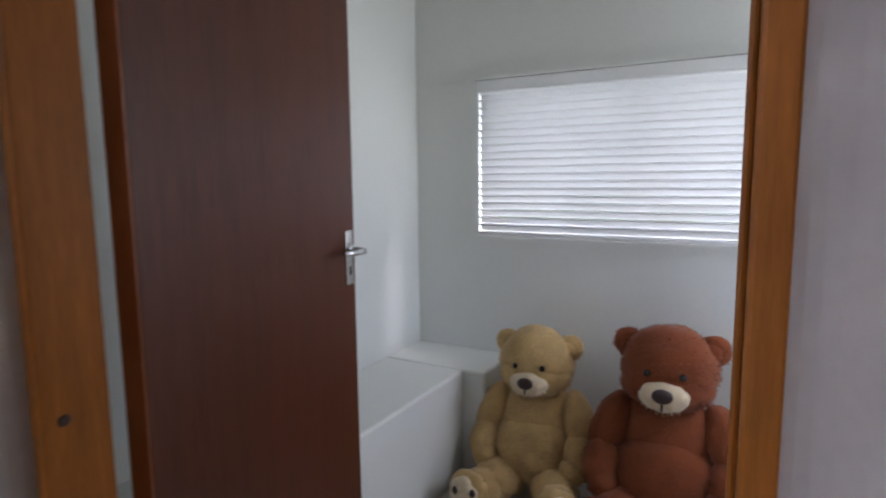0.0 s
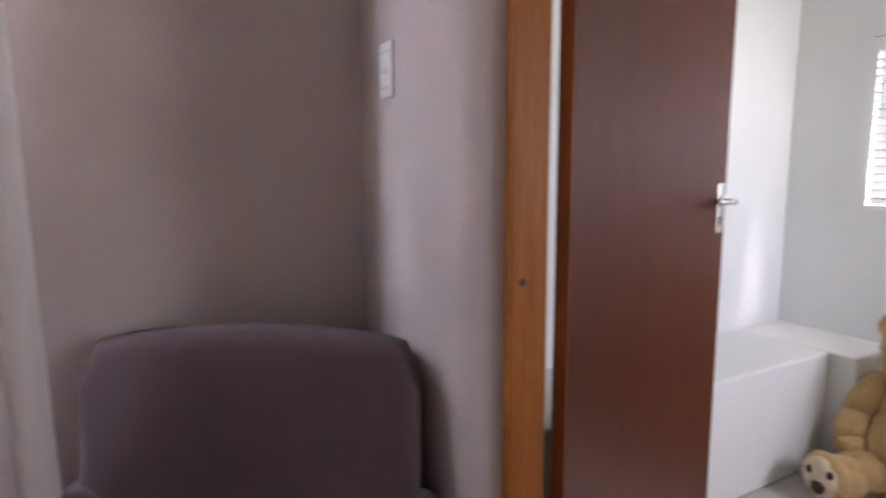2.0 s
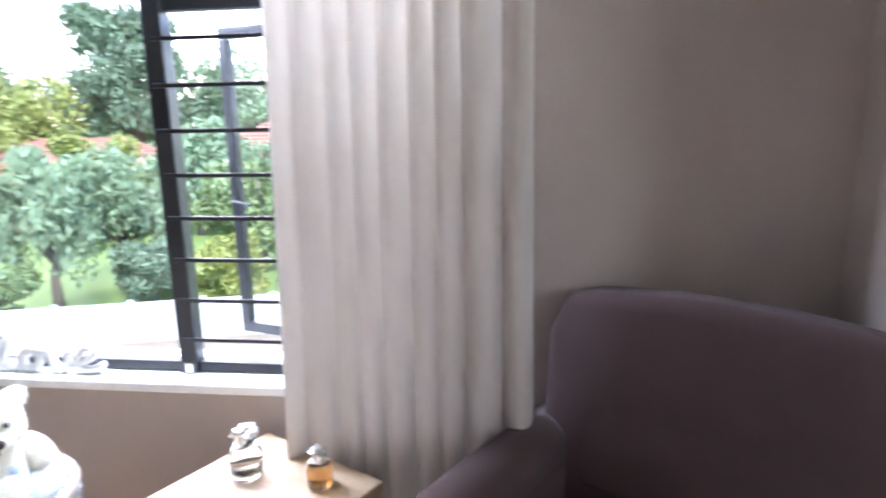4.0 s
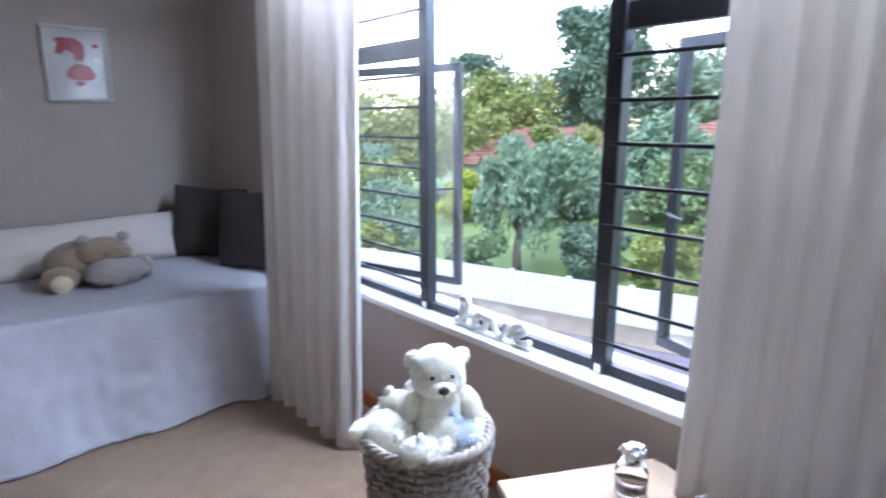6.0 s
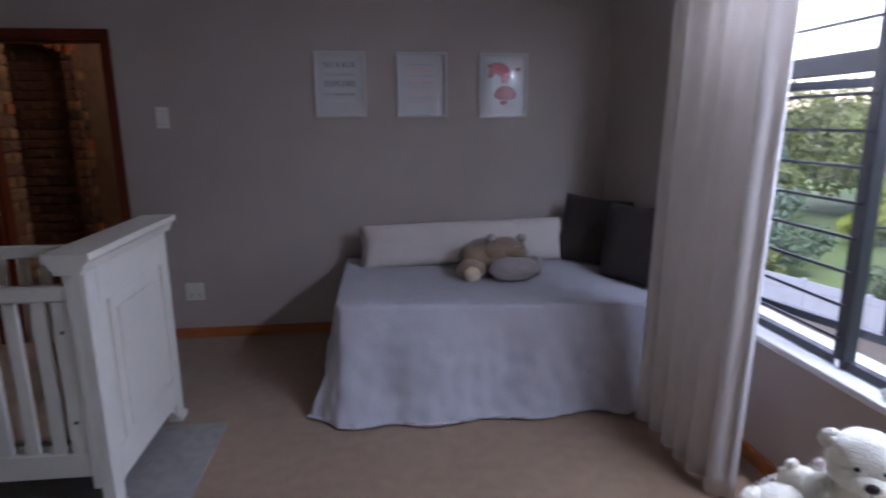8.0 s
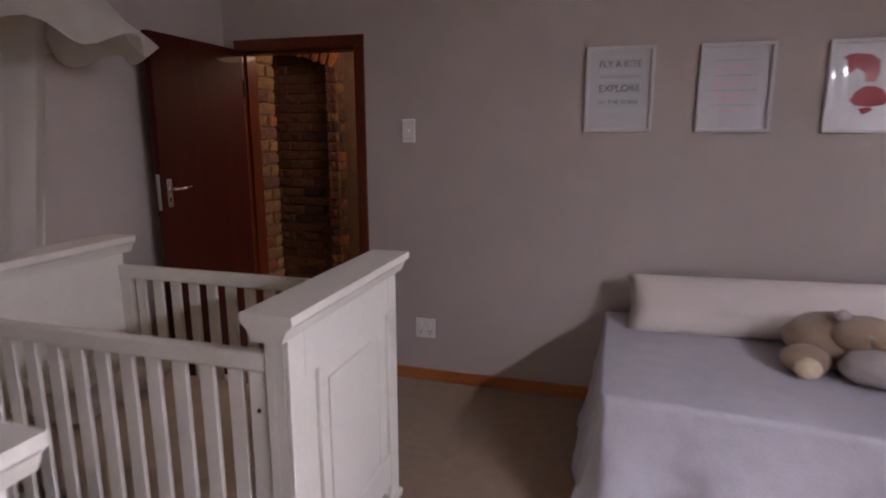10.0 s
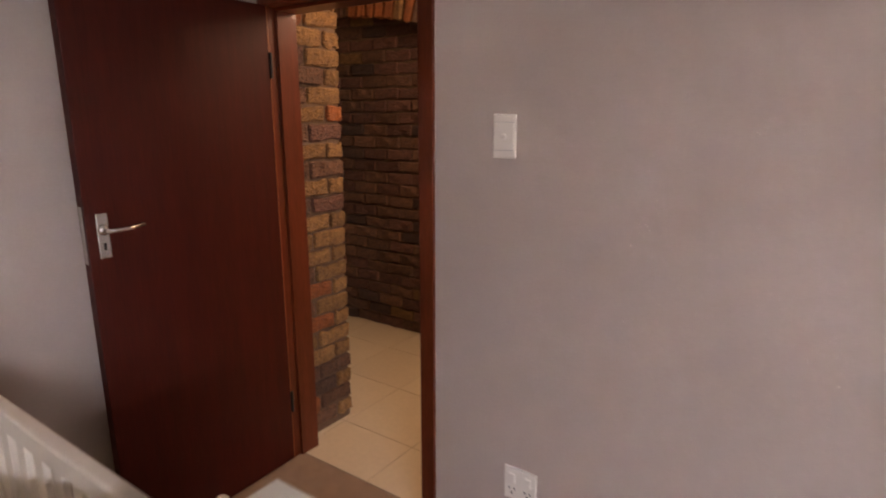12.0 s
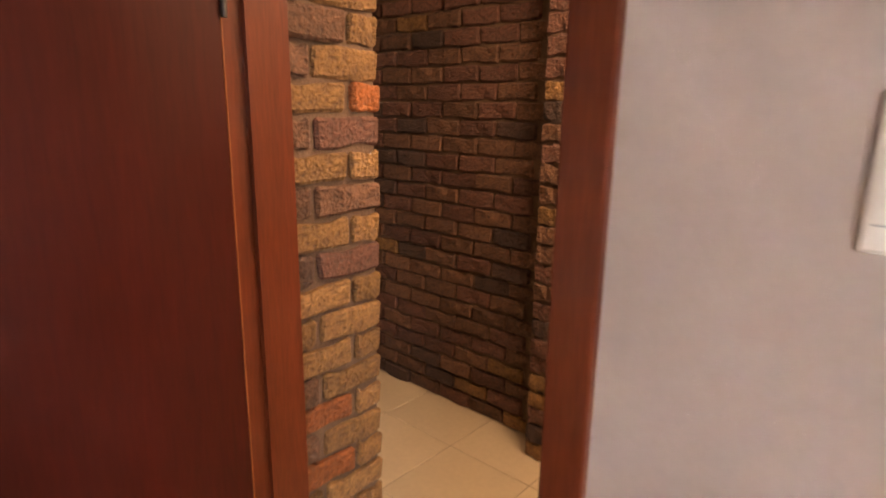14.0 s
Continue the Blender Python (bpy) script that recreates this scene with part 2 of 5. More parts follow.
def box(bm, x0, x1, y0, y1, z0, z1, bevel=0.0, seg=2, turn=None):
    """Adds a box; bevel rounds its edges."""
    t = bmesh.new()
    bmesh.ops.create_cube(t, size=1)
    for v in t.verts:
        v.co = Vector(((x0 + x1) / 2 + v.co.x * (x1 - x0), (y0 + y1) / 2 + v.co.y * (y1 - y0), (z0 + z1) / 2 + v.co.z * (z1 - z0)))
    if bevel:
        bmesh.ops.bevel(t, geom=t.edges[:], offset=bevel, segments=seg, affect="EDGES", profile=0.5)
    return merge(bm, t, turn)


def merge(bm, t, turn=None, slot=0):
    if turn is not None:
        t.transform(turn)
    me = bpy.data.meshes.new("tmp")
    for f in t.faces:
        if slot:
            f.material_index = slot
    t.to_mesh(me)
    t.free()
    bm.from_mesh(me)
    bpy.data.meshes.remove(me)
    return bm


def boxes(*rows, bevel=0.0, seg=2):
    bm = bmesh.new()
    for r in rows:
        box(bm, *r, bevel=bevel, seg=seg)
    return bm


def lathe(profile, seg=24):
    """A turned body from (radius, height) pairs."""
    bm = bmesh.new()
    rings = []
    for r, z in profile:
        rings.append([bm.verts.new((max(r, 1e-4) * math.cos(2 * math.pi * k / seg), max(r, 1e-4) * math.sin(2 * math.pi * k / seg), z)) for k in range(seg)])
    for a, b in zip(rings, rings[1:]):
        for k in range(seg):
            bm.faces.new((a[k], a[(k + 1) % seg], b[(k + 1) % seg], b[k]))
    bm.faces.new(rings[0][::-1])
    bm.faces.new(rings[-1])
    return bm


def tube(points, r, seg=8, closed=False):
    """A round bar along points."""
    bm = bmesh.new()
    pts = [Vector(p) for p in points]
    rings = []
    up = Vector((0.13, 0.07, 1))
    for i, p in enumerate(pts):
        a, b = pts[max(i - 1, 0)], pts[min(i + 1, len(pts) - 1)]
        d = (b - a).normalized()
        s = d.cross(up).normalized()
        u = s.cross(d)
        rr = r(i / max(1, len(pts) - 1)) if callable(r) else r
        rings.append([bm.verts.new(p + (s * math.cos(2 * math.pi * k / seg) + u * math.sin(2 * math.pi * k / seg)) * rr) for k in range(seg)])
    for a, b in zip(rings, rings[1:]):
        for k in range(seg):
            bm.faces.new((a[k], b[k], b[(k + 1) % seg], a[(k + 1) % seg]))
    bm.faces.new(rings[0])
    bm.faces.new(rings[-1][::-1])
    return bm


def prism(outline, d, axis="y"):
    """A flat outline in x and z, given thickness d along y (or an outline in x, y with thickness along z)."""
    bm = bmesh.new()
    def at(p, k):
        return (p[0], k, p[1]) if axis == "y" else (p[0], p[1], k) if axis == "z" else (k, p[0], p[1])
    a, b = [bm.verts.new(at(p, 0)) for p in outline], [bm.verts.new(at(p, d)) for p in outline]
    bm.faces.new(a)
    bm.faces.new(b[::-1])
    for k in range(len(a)):
        j = (k + 1) % len(a)
        bm.faces.new((a[j], a[k], b[k], b[j]))
    bmesh.ops.recalc_face_normals(bm, faces=bm.faces)
    return bm


def ellipsoid(c, r, sub=3, turn=None, lump=0.0, seed=0.0):
    t = bmesh.new()
    bmesh.ops.create_icosphere(t, subdivisions=sub, radius=1)
    for v in t.verts:
        k = 1 + lump * noise.noise(v.co * 2.3 + Vector((seed, seed * 0.7, 3.1)))
        v.co = Vector((v.co.x * r[0], v.co.y * r[1], v.co.z * r[2])) * k
    t.transform(Matrix.Translation(c) @ (turn if turn else Matrix()))
    return t


def structure(name, bm, material, label, category, smooth=False):
    return tagged(part(name, bm, material, None, "", smooth), label, category, kind="structure")


# ---- the bedroom's shell ----
H = 2.62
XL, YA = -4.27, -4.98
structure("floor", boxes((XL - 0.1, 0.05, YA - 0.1, 0.055, -0.2, 0.0)), M_CARPET, "beige cut-pile carpet over the bedroom floor", "floor")
structure("ceiling", boxes((XL - 0.15, 0.3, YA - 0.2, 0.14, H, H + 0.12)), M_CEIL, "white painted bedroom ceiling", "ceiling")
# picture wall, with the doorway to the brick hall
DX0, DX1, DTOP = -4.19, -3.315, 2.09
structure("wall_north", boxes((DX1 - 0.03, 0.25, 0.0, 0.13, -0.2, H), (DX0 + 0.03, DX1 - 0.03, 0.0, 0.13, DTOP - 0.03, H), (XL - 0.15, DX0 + 0.03, 0.0, 0.13, -0.2, H)),
          M_WALL, "taupe painted plaster wall with hung prints", "wall")
structure("wall_west", boxes((XL - 0.15, XL, YA - 0.2, 0.0, -0.2, H)), M_WALL, "taupe painted plaster wall beside the cots", "wall")
# window wall
WY0, WY1, WZ0, WZ1 = -4.08, -1.36, 0.6, 2.16
structure("wall_east", boxes((0, 0.25, WY1, 0.0, -3.2, H), (0, 0.25, YA - 0.22, WY0, -3.2, H), (0, 0.25, WY0, WY1, -3.2, WZ0 - 0.03), (0, 0.25, WY0, WY1, WZ1, H)),
          M_WALL, "taupe painted wall under and beside the window", "wall")
# wall with the doorway to the toy room
AX0, AX1 = -1.475, -0.585
south = boxes((AX0 - 0.1, AX1 + 0.1, YA - 0.22, YA - 0.001, 2.1, H), bevel=0.018, seg=3)
reveal = [(AX1 + 0.115 * (1 - math.cos(a)), YA - 0.095 * (1 - math.sin(a))) for a in [math.pi / 2 * k / 10 for k in range(11)]]
merge(south, prism([(0.0, YA - 0.205), (AX1, YA - 0.205)] + reveal + [(0.0, YA)], H + 0.2, "z"), pose(0, 0, -0.2))
merge(south, prism([(XL, YA - 0.22), (AX0, YA - 0.22)] + [(AX0 + AX1 - x, y) for x, y in reveal] + [(XL, YA)], H + 0.2, "z"), pose(0, 0, -0.2))
structure("wall_south", south,
          M_WALL, "taupe plaster wall with rounded doorway corners", "wall")
structure("baseboard", boxes((DX1, -0.002, -0.018, -0.001, 0.0, 0.075), (-0.018, -0.001, YA, -0.02, 0.0, 0.075), (XL + 0.001, XL + 0.018, YA, -0.02, 0, 0.075), bevel=0.004),
          M_SKIRT, "orange varnished wooden skirting board", "skirting")

# ---- toy room behind the south wall ----
BY, BXL, BXR = -7.32, 0.17, -2.3
structure("wall_toy_room_end", boxes((BXR - 0.1, BXL + 0.1, BY - 0.2, BY, -0.2, 1.12), (BXR - 0.1, BXL + 0.1, BY - 0.2, BY, 1.87, H), (-0.19, BXL + 0.1, BY - 0.2, BY, 1.12, 1.87),
          (BXR - 0.1, -1.75, BY - 0.2, BY, 1.12, 1.87)), M_WHITEWALL, "white painted plaster wall with a window", "wall")
structure("wall_toy_room_east", boxes((BXL, BXL + 0.12, BY, YA - 0.22, -0.2, H)), M_WHITEWALL, "white painted plaster wall above the ledge", "wall")
# the gap in this unseen wall is added to hold the side fill lamp
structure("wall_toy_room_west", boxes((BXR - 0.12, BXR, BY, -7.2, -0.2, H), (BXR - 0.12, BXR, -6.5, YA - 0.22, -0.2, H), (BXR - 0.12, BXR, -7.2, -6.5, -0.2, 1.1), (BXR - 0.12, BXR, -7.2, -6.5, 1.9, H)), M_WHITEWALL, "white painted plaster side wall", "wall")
structure("wall_toy_room_front", boxes((-0.49, BXL, YA - 0.25, YA - 0.222, 0, H), (BXR, AX0 - 0.004, YA - 0.25, YA - 0.222, 0, H)), M_WHITEWALL, "white painted inner face of doorway wall", "wall")
structure("floor_toy_room", boxes((BXR - 0.1, BXL + 0.1, BY - 0.1, YA - 0.1, -0.22, -0.002)), M_LINO, "pale grey floor of the toy room", "floor")
structure("ceiling_toy_room", boxes((BXR - 0.15, BXL + 0.15, BY - 0.2, YA - 0.2, H + 0.002, H + 0.12)), M_CEIL, "white toy room ceiling", "ceiling")
structure("ledge", boxes((-0.265, BXL - 0.002, -6.99, YA - 0.26, 0.0, 0.515), (-0.375, BXL - 0.002, BY + 0.002, -6.99, 0.0, 0.517), bevel=0.012), M_WHITEWALL,
          "white plastered masonry ledge along the wall", "ledge")
# window with a venetian blind
win = thing("window_toy_room", pose(0, 0, 0), "small white framed window behind a blind", "window", kind="structure")
part("window_frame", boxes((-1.75, -0.19, BY - 0.14, BY - 0.1, 1.12, 1.16), (-1.75, -0.19, BY - 0.14, BY - 0.1, 1.83, 1.87), (-1.75, -1.71, BY - 0.14, BY - 0.1, 1.16, 1.83),
     (-0.23, -0.19, BY - 0.14, BY - 0.1, 1.16, 1.83), (-0.98, -0.94, BY - 0.14, BY - 0.1, 1.16, 1.83)), M_SILL, win)
g = part("pane", boxes((-1.71, -0.23, BY - 0.123, BY - 0.119, 1.16, 1.83)), M_GLASS, win)
g.visible_shadow = False
blind = thing("venetian_blind", pose(-0.03, BY + 0.035, -0.014), "white slatted venetian blind lowered over the window", "blind")
part("headrail", boxes((-1.76, -0.18, -0.02, 0.03, 1.815, 1.868), bevel=0.004), M_SLAT, blind)
# grey strip paints the shadow line at the top of the recess
part("painted_shadow_gap", boxes((-1.77, -0.17, -0.02, 0.032, 1.869, 1.872)), M_INKG, blind, "thin dark strip painted as the recess's shadow line")
part("bottom_rail", boxes((-1.76, -0.18, -0.022, 0.028, 1.128, 1.146), bevel=0.004), M_SLAT, blind)
slat = mesh_of("slat", prism([(0.0 + 0.026 * math.cos(a), 0.012 * math.sin(a)) for a in (math.pi, 2.4, 1.9, 1.57, 1.2, 0.7, 0.0)] + [(0.024, -0.002), (0.0, 0.009), (-0.024, -0.002)], 1.57, "y"), M_SLAT)
for k in range(19):
    s = new("slat", slat)
    s.parent = blind
    s.matrix_basis = pose(-1.755, 0.003, 1.168 + 0.035 * k) @ pose(0, 0, 0, 0, 0, -90) @ pose(0, 0, 0, 0, 40, 0)
for x in (-0.45, -0.98, -1.5):
    part("cord", tube([(x, 0.0, 1.13), (x, 0.0, 1.82)], 0.0015, 6), M_SLAT, blind)

# ---- doors ----
def lever_handle(parent, m, side=1, material=M_CHROME):
    """Long back plate with a keyhole and a lever that points to +x."""
    h = part("door_handle", box(bmesh.new(), -0.02, 0.02, -0.006, 0, -0.096, 0.054, 0.004), material, parent, "satin chrome lever handle on a plate")
    h.matrix_basis = m
    part("lever", merge(tube([(0, -0.004, 0), (0, -0.045, 0), (0.012 * side, -0.052, 0), (0.06 * side, -0.05, 0.0), (0.118 * side, -0.047, 0.006)], lambda u: 0.0095 - 0.003 * u, 10),
         lathe([(0.018, 0), (0.018, 0.008), (0.012, 0.012)], 16), pose(0, -0.004, 0, 90)), material, h, "", True)
    part("keyhole", boxes((-0.004, 0.004, -0.008, -0.0055, -0.068, -0.044), bevel=0.001), M_BOLT, h)
    return h


def door_leaf(name, m, width, height, material, label, handle_x, handle_z, lever_side, kind="structure"):
    d = thing(name, m, label, "door", kind=kind)
    part("leaf", boxes((0.0, width, -0.02, 0.02, 0.008, height), bevel=0.003), material, d)
    # hinge edge in brighter orange, painting the light that catches it
    part("lit_edge_lipping", boxes((-0.003, -0.0002, -0.0195, 0.0195, 0.01, height - 0.002)), M_LITEDGE, d, "red hinge edge strip coloured brighter as if lit")
    lever_handle(d, pose(handle_x, -0.0195, handle_z), lever_side)
    lever_handle(d, pose(handle_x, 0.0195, handle_z, 0, 0, 180), -lever_side)
    part("lock_plate", boxes((width - 0.001, width + 0.002, -0.011, 0.011, handle_z - 0.11, handle_z + 0.08)), M_CHROME, d)
    for z in (0.25, 1.75):
        part("hinge", tube([(-0.006, 0.022, z), (-0.006, 0.022, z + 0.1)], 0.007, 10), M_BOLT, d)
    return d


# hall door: stands open, square to its wall
door_leaf("door_1", pose(-4.163, -0.005, 0, 0, 0, -88.6), 0.785, 2.03, M_DOOR, "dark red mahogany veneer door standing open", 0.735, 1.237, -1)
fr = thing("door_frame", pose(0, 0, 0), "dark red mahogany door frame around the hall doorway", "door frame", kind="structure")
part("jamb", boxes((DX0, DX0 + 0.036, -0.014, 0.145, 0, DTOP - 0.062), bevel=0.004), M_FRAMEB, fr)
part("jamb", boxes((DX1 - 0.062, DX1, -0.014, 0.145, 0, DTOP - 0.062), bevel=0.004), M_FRAMEB, fr)
part("door_head", boxes((DX0, DX1, -0.014, 0.145, DTOP - 0.062, DTOP), bevel=0.004), M_FRAMEB, fr)
part("door_stop", boxes((DX0 + 0.036, DX0 + 0.05, 0.045, 0.145, 0, DTOP - 0.062), (DX1 - 0.076, DX1 - 0.062, 0.045, 0.145, 0, DTOP - 0.062), (DX0 + 0.05, DX1 - 0.076, 0.045, 0.145, DTOP - 0.076, DTOP - 0.062)), M_FRAMEB, fr)
# toy room door: opened inwards
door_leaf("door_2", pose(-0.616, -5.21, 0, 0, 0, -76.6), 0.776, 2.035, M_DOORB, "reddish brown veneer door standing open", 0.735, 1.205, -1)
fa = thing("door_frame", pose(0, 0, 0), "orange varnished pine frame around the toy room doorway", "door frame", kind="structure")
FY0, FY1 = -5.172, -5.075
part("jamb", boxes((-0.612, AX1 + 0.002, FY0, FY1, 0, 2.04), bevel=0.004), M_PINE, fa)
part("jamb", boxes((AX0 - 0.002, -1.452, FY0, FY1, 0, 2.04), bevel=0.004), M_PINE, fa)
part("door_head", boxes((AX0 - 0.002, AX1 + 0.002, FY0, FY1, 2.04, 2.1), bevel=0.004), M_PINE, fa)
part("door_stop", boxes((-1.451, -1.445, FY0 + 0.002, FY0 + 0.06, 0, 2.04), bevel=0.003), M_PINE, fa)
k = part("knot", lathe([(0.009, 0), (0.007, 0.0015)], 12), M_KNOT, fa, "dark knot hole")
k.matrix_basis = pose(-0.6125, -5.105, 1.065, 0, -90)

# ---- main window ----
wn1 = thing("window_1", pose(0, 0, 0), "wide black steel window with burglar bars and sashes ajar", "window", kind="structure")
MX0, MX1 = 0.05, 0.09
MU1, MU2, TR = -2.263, -3.15, 1.66
part("window_sill", boxes((-0.035, 0.24, WY0, WY1, WZ0 - 0.032, WZ0), bevel=0.006), M_SILL, wn1, "white painted sill")
part("window_frame", boxes((MX0, MX1, WY0, WY1, WZ0 + 0.002, WZ0 + 0.035), (MX0, MX1, WY0, WY1, WZ1 - 0.035, WZ1), (MX0, MX1, WY0, WY0 + 0.035, WZ0 + 0.035, WZ1 - 0.035), (MX0, MX1, WY1 - 0.035, WY1, WZ0 + 0.035, WZ1 - 0.035), bevel=0.003), M_STEEL, wn1)
for y in (MU1, MU2):
    part("mullion", boxes((MX0 - 0.012, MX1, y - 0.028, y + 0.028, WZ0 + 0.003, WZ1 - 0.035), bevel=0.004), M_STEEL, wn1)
    part("mullion_foot", boxes((MX0 - 0.014, MX0 + 0.002, y - 0.012, y + 0.012, WZ0 - 0.0, WZ0 + 0.035), bevel=0.002), M_CHROME, wn1)
for a, b, hinge in ((MU1 + 0.028, WY1 - 0.035, 1), (WY0 + 0.035, MU2 - 0.028, -1)):
    part("transom", boxes((MX0, MX1, a, b, TR, TR + 0.075), bevel=0.004), M_STEEL, wn1)
    for z in [0.714 + 0.1245 * i for i in range(8)] + [1.835, 1.955, 2.07]:
        part("burglar_bar", boxes((MX0 - 0.022, MX0 - 0.014, a - 0.035, b + 0.035, z - 0.006, z + 0.006), bevel=0.0015), M_STEEL, wn1)
    w = b - a - 0.006
    sash = part("sash", boxes((-0.016, 0.016, 0, w, 0.0, 0.036), (-0.016, 0.016, 0, w, 0.974, 1.01), (-0.016, 0.016, 0, 0.034, 0.036, 0.974), (-0.016, 0.016, w - 0.034, w, 0.036, 0.974), bevel=0.003), M_STEEL, wn1)
    sash.matrix_basis = pose(MX1 + 0.012, b - 0.003, WZ0 + 0.045, 0, 0, 180 + 14.5) if hinge == 1 else pose(MX1 + 0.012, a + 0.003, WZ0 + 0.045, 0, 0, -14.5)
    pn = part("pane", boxes((-0.002, 0.002, 0.03, w - 0.03, 0.03, 0.98)), M_GLASS, sash)
    pn.visible_shadow = False
    part("catch", tube([(0, w - 0.02, 0.46), (-0.03 * hinge * -1 if hinge == -1 else 0.03, w - 0.02, 0.46), (-0.045 if hinge == -1 else 0.045, w - 0.1, 0.452)], 0.006, 8), M_STEEL, sash)
    tp = part("pane", boxes((MX0 + 0.018, MX0 + 0.022, a, b, TR + 0.075, WZ1 - 0.035)), M_GLASS, wn1)
    tp.visible_shadow = False
pn = part("pane", boxes((MX0 + 0.018, MX0 + 0.022, MU2 + 0.028, MU1 - 0.028, WZ0 + 0.035, WZ1 - 0.035)), M_GLASS, wn1)
pn.visible_shadow = False


def curtain(name, y0, y1, z0, z1, x, folds, amp, seed, label, lean=0.03, gather=0.08, drift=0.0):
    """A gathered curtain that hangs in soft folds from a rail."""
    rnd = random.Random(seed)
    ph = [rnd.uniform(0, 6.28) for _ in range(4)]
    bm = bmesh.new()
    nu, nv = folds * 14, 26
    rows = []
    for j in range(nv + 1):
        v = j / nv
        row = []
        for i in range(nu + 1):
            u = i / nu
            s = u + 0.018 * math.sin(9 * u + ph[0]) + 0.012 * math.sin(17 * u + ph[1] + 1.2 * v)
            a = amp * (0.75 + 0.45 * v) * (0.65 + 0.35 * math.sin(5.1 * u + ph[2]))
            w = math.sin(2 * math.pi * folds * s)
            wx = a * (abs(w) ** 0.75) * (1 if w > 0 else -1) + 0.012 * math.sin(3 * v + 8 * u + ph[3])
            flare = 1 + gather * v * v
            yy = (y0 + y1) / 2 + drift * v + (u - 0.5) * (y1 - y0) * flare + 0.3 * a * math.cos(2 * math.pi * folds * s)
            row.append(bm.verts.new((x + wx - lean * v, yy, z1 + (z0 - z1) * v + 0.008 * math.sin(11 * u) * (v > 0.99))))
        rows.append(row)
    for a, b in zip(rows, rows[1:]):
        for i in range(nu):
            bm.faces.new((a[i], a[i + 1], b[i + 1], b[i]))
    ob = tagged(part(name, bm, M_CURTAIN, None, "", True), label, "curtain", "curtains at the window")
    sol = ob.modifiers.new("thickness", "SOLIDIFY")
    sol.thickness = 0.003
    return ob


curtain("curtain", -2.1, -1.27, 0.015, 2.4, -0.15, 6, 0.05, 3, "off-white lined curtain drawn aside by the bed", 0.16, -0.12, -0.15)
curtain("curtain", -4.185, -3.55, 0.015, 2.4, -0.125, 9, 0.042, 8, "off-white lined curtain drawn aside by the armchair")
rail = thing("curtain_rail", pose(-0.13, 0, 2.43), "slim white curtain rail above the window", "curtain rail")
part("rail", boxes((-0.012, 0.012, -4.35, -1.2, -0.012, 0.012), bevel=0.003), M_PLASTIC, rail)
for y in (-4.2, -2.8, -1.35):
    part("bracket", boxes((-0.01, 0.131, y - 0.01, y + 0.01, -0.006, 0.006)), M_PLASTIC, rail)


# ---- soft toys ----
def plush(name, m, blobs, mats, label, category="soft toy", group="", tufts=5000, tuft=0.014, seed=1, beads=()):
    """A stuffed toy, one mesh: lumpy rounded forms with a nap of short fur."""
    rnd = random.Random(seed)
    bm = bmesh.new()
    for i, (c, r, slot, turn) in enumerate(blobs):
        merge(bm, ellipsoid(c, r, 4, turn, 0.07, seed + i), None, slot)
    bm.faces.ensure_lookup_table()
    faces = [f for f in bm.faces]
    areas = np.cumsum([f.calc_area() for f in faces])
    made = []
    for _ in range(tufts):
        f = faces[min(int(np.searchsorted(areas, rnd.random() * areas[-1])), len(faces) - 1)]
        c, n = f.calc_center_median(), f.normal
        side = n.orthogonal().normalized()
        side.rotate(Matrix.Rotation(rnd.uniform(0, 6.28), 3, n))
        tip = c + n * tuft * rnd.uniform(0.6, 1.1) + side.cross(n) * tuft * rnd.uniform(-0.7, 0.7) + Vector((0, 0, -tuft * 0.4))
        w = tuft * 0.16
        made.append((c - side * w, c + side * w, tip, f.material_index))
    for a, b, t, s in made:
        f = bm.faces.new([bm.verts.new(a), bm.verts.new(b), bm.verts.new(t)])
        f.material_index = s
    for c, r, slot in beads:
        merge(bm, ellipsoid(c, r, 3), None, slot)
    ob = part(name, bm, mats, None, "", True)
    ob.matrix_world = m
    return tagged(ob, label, category, group)


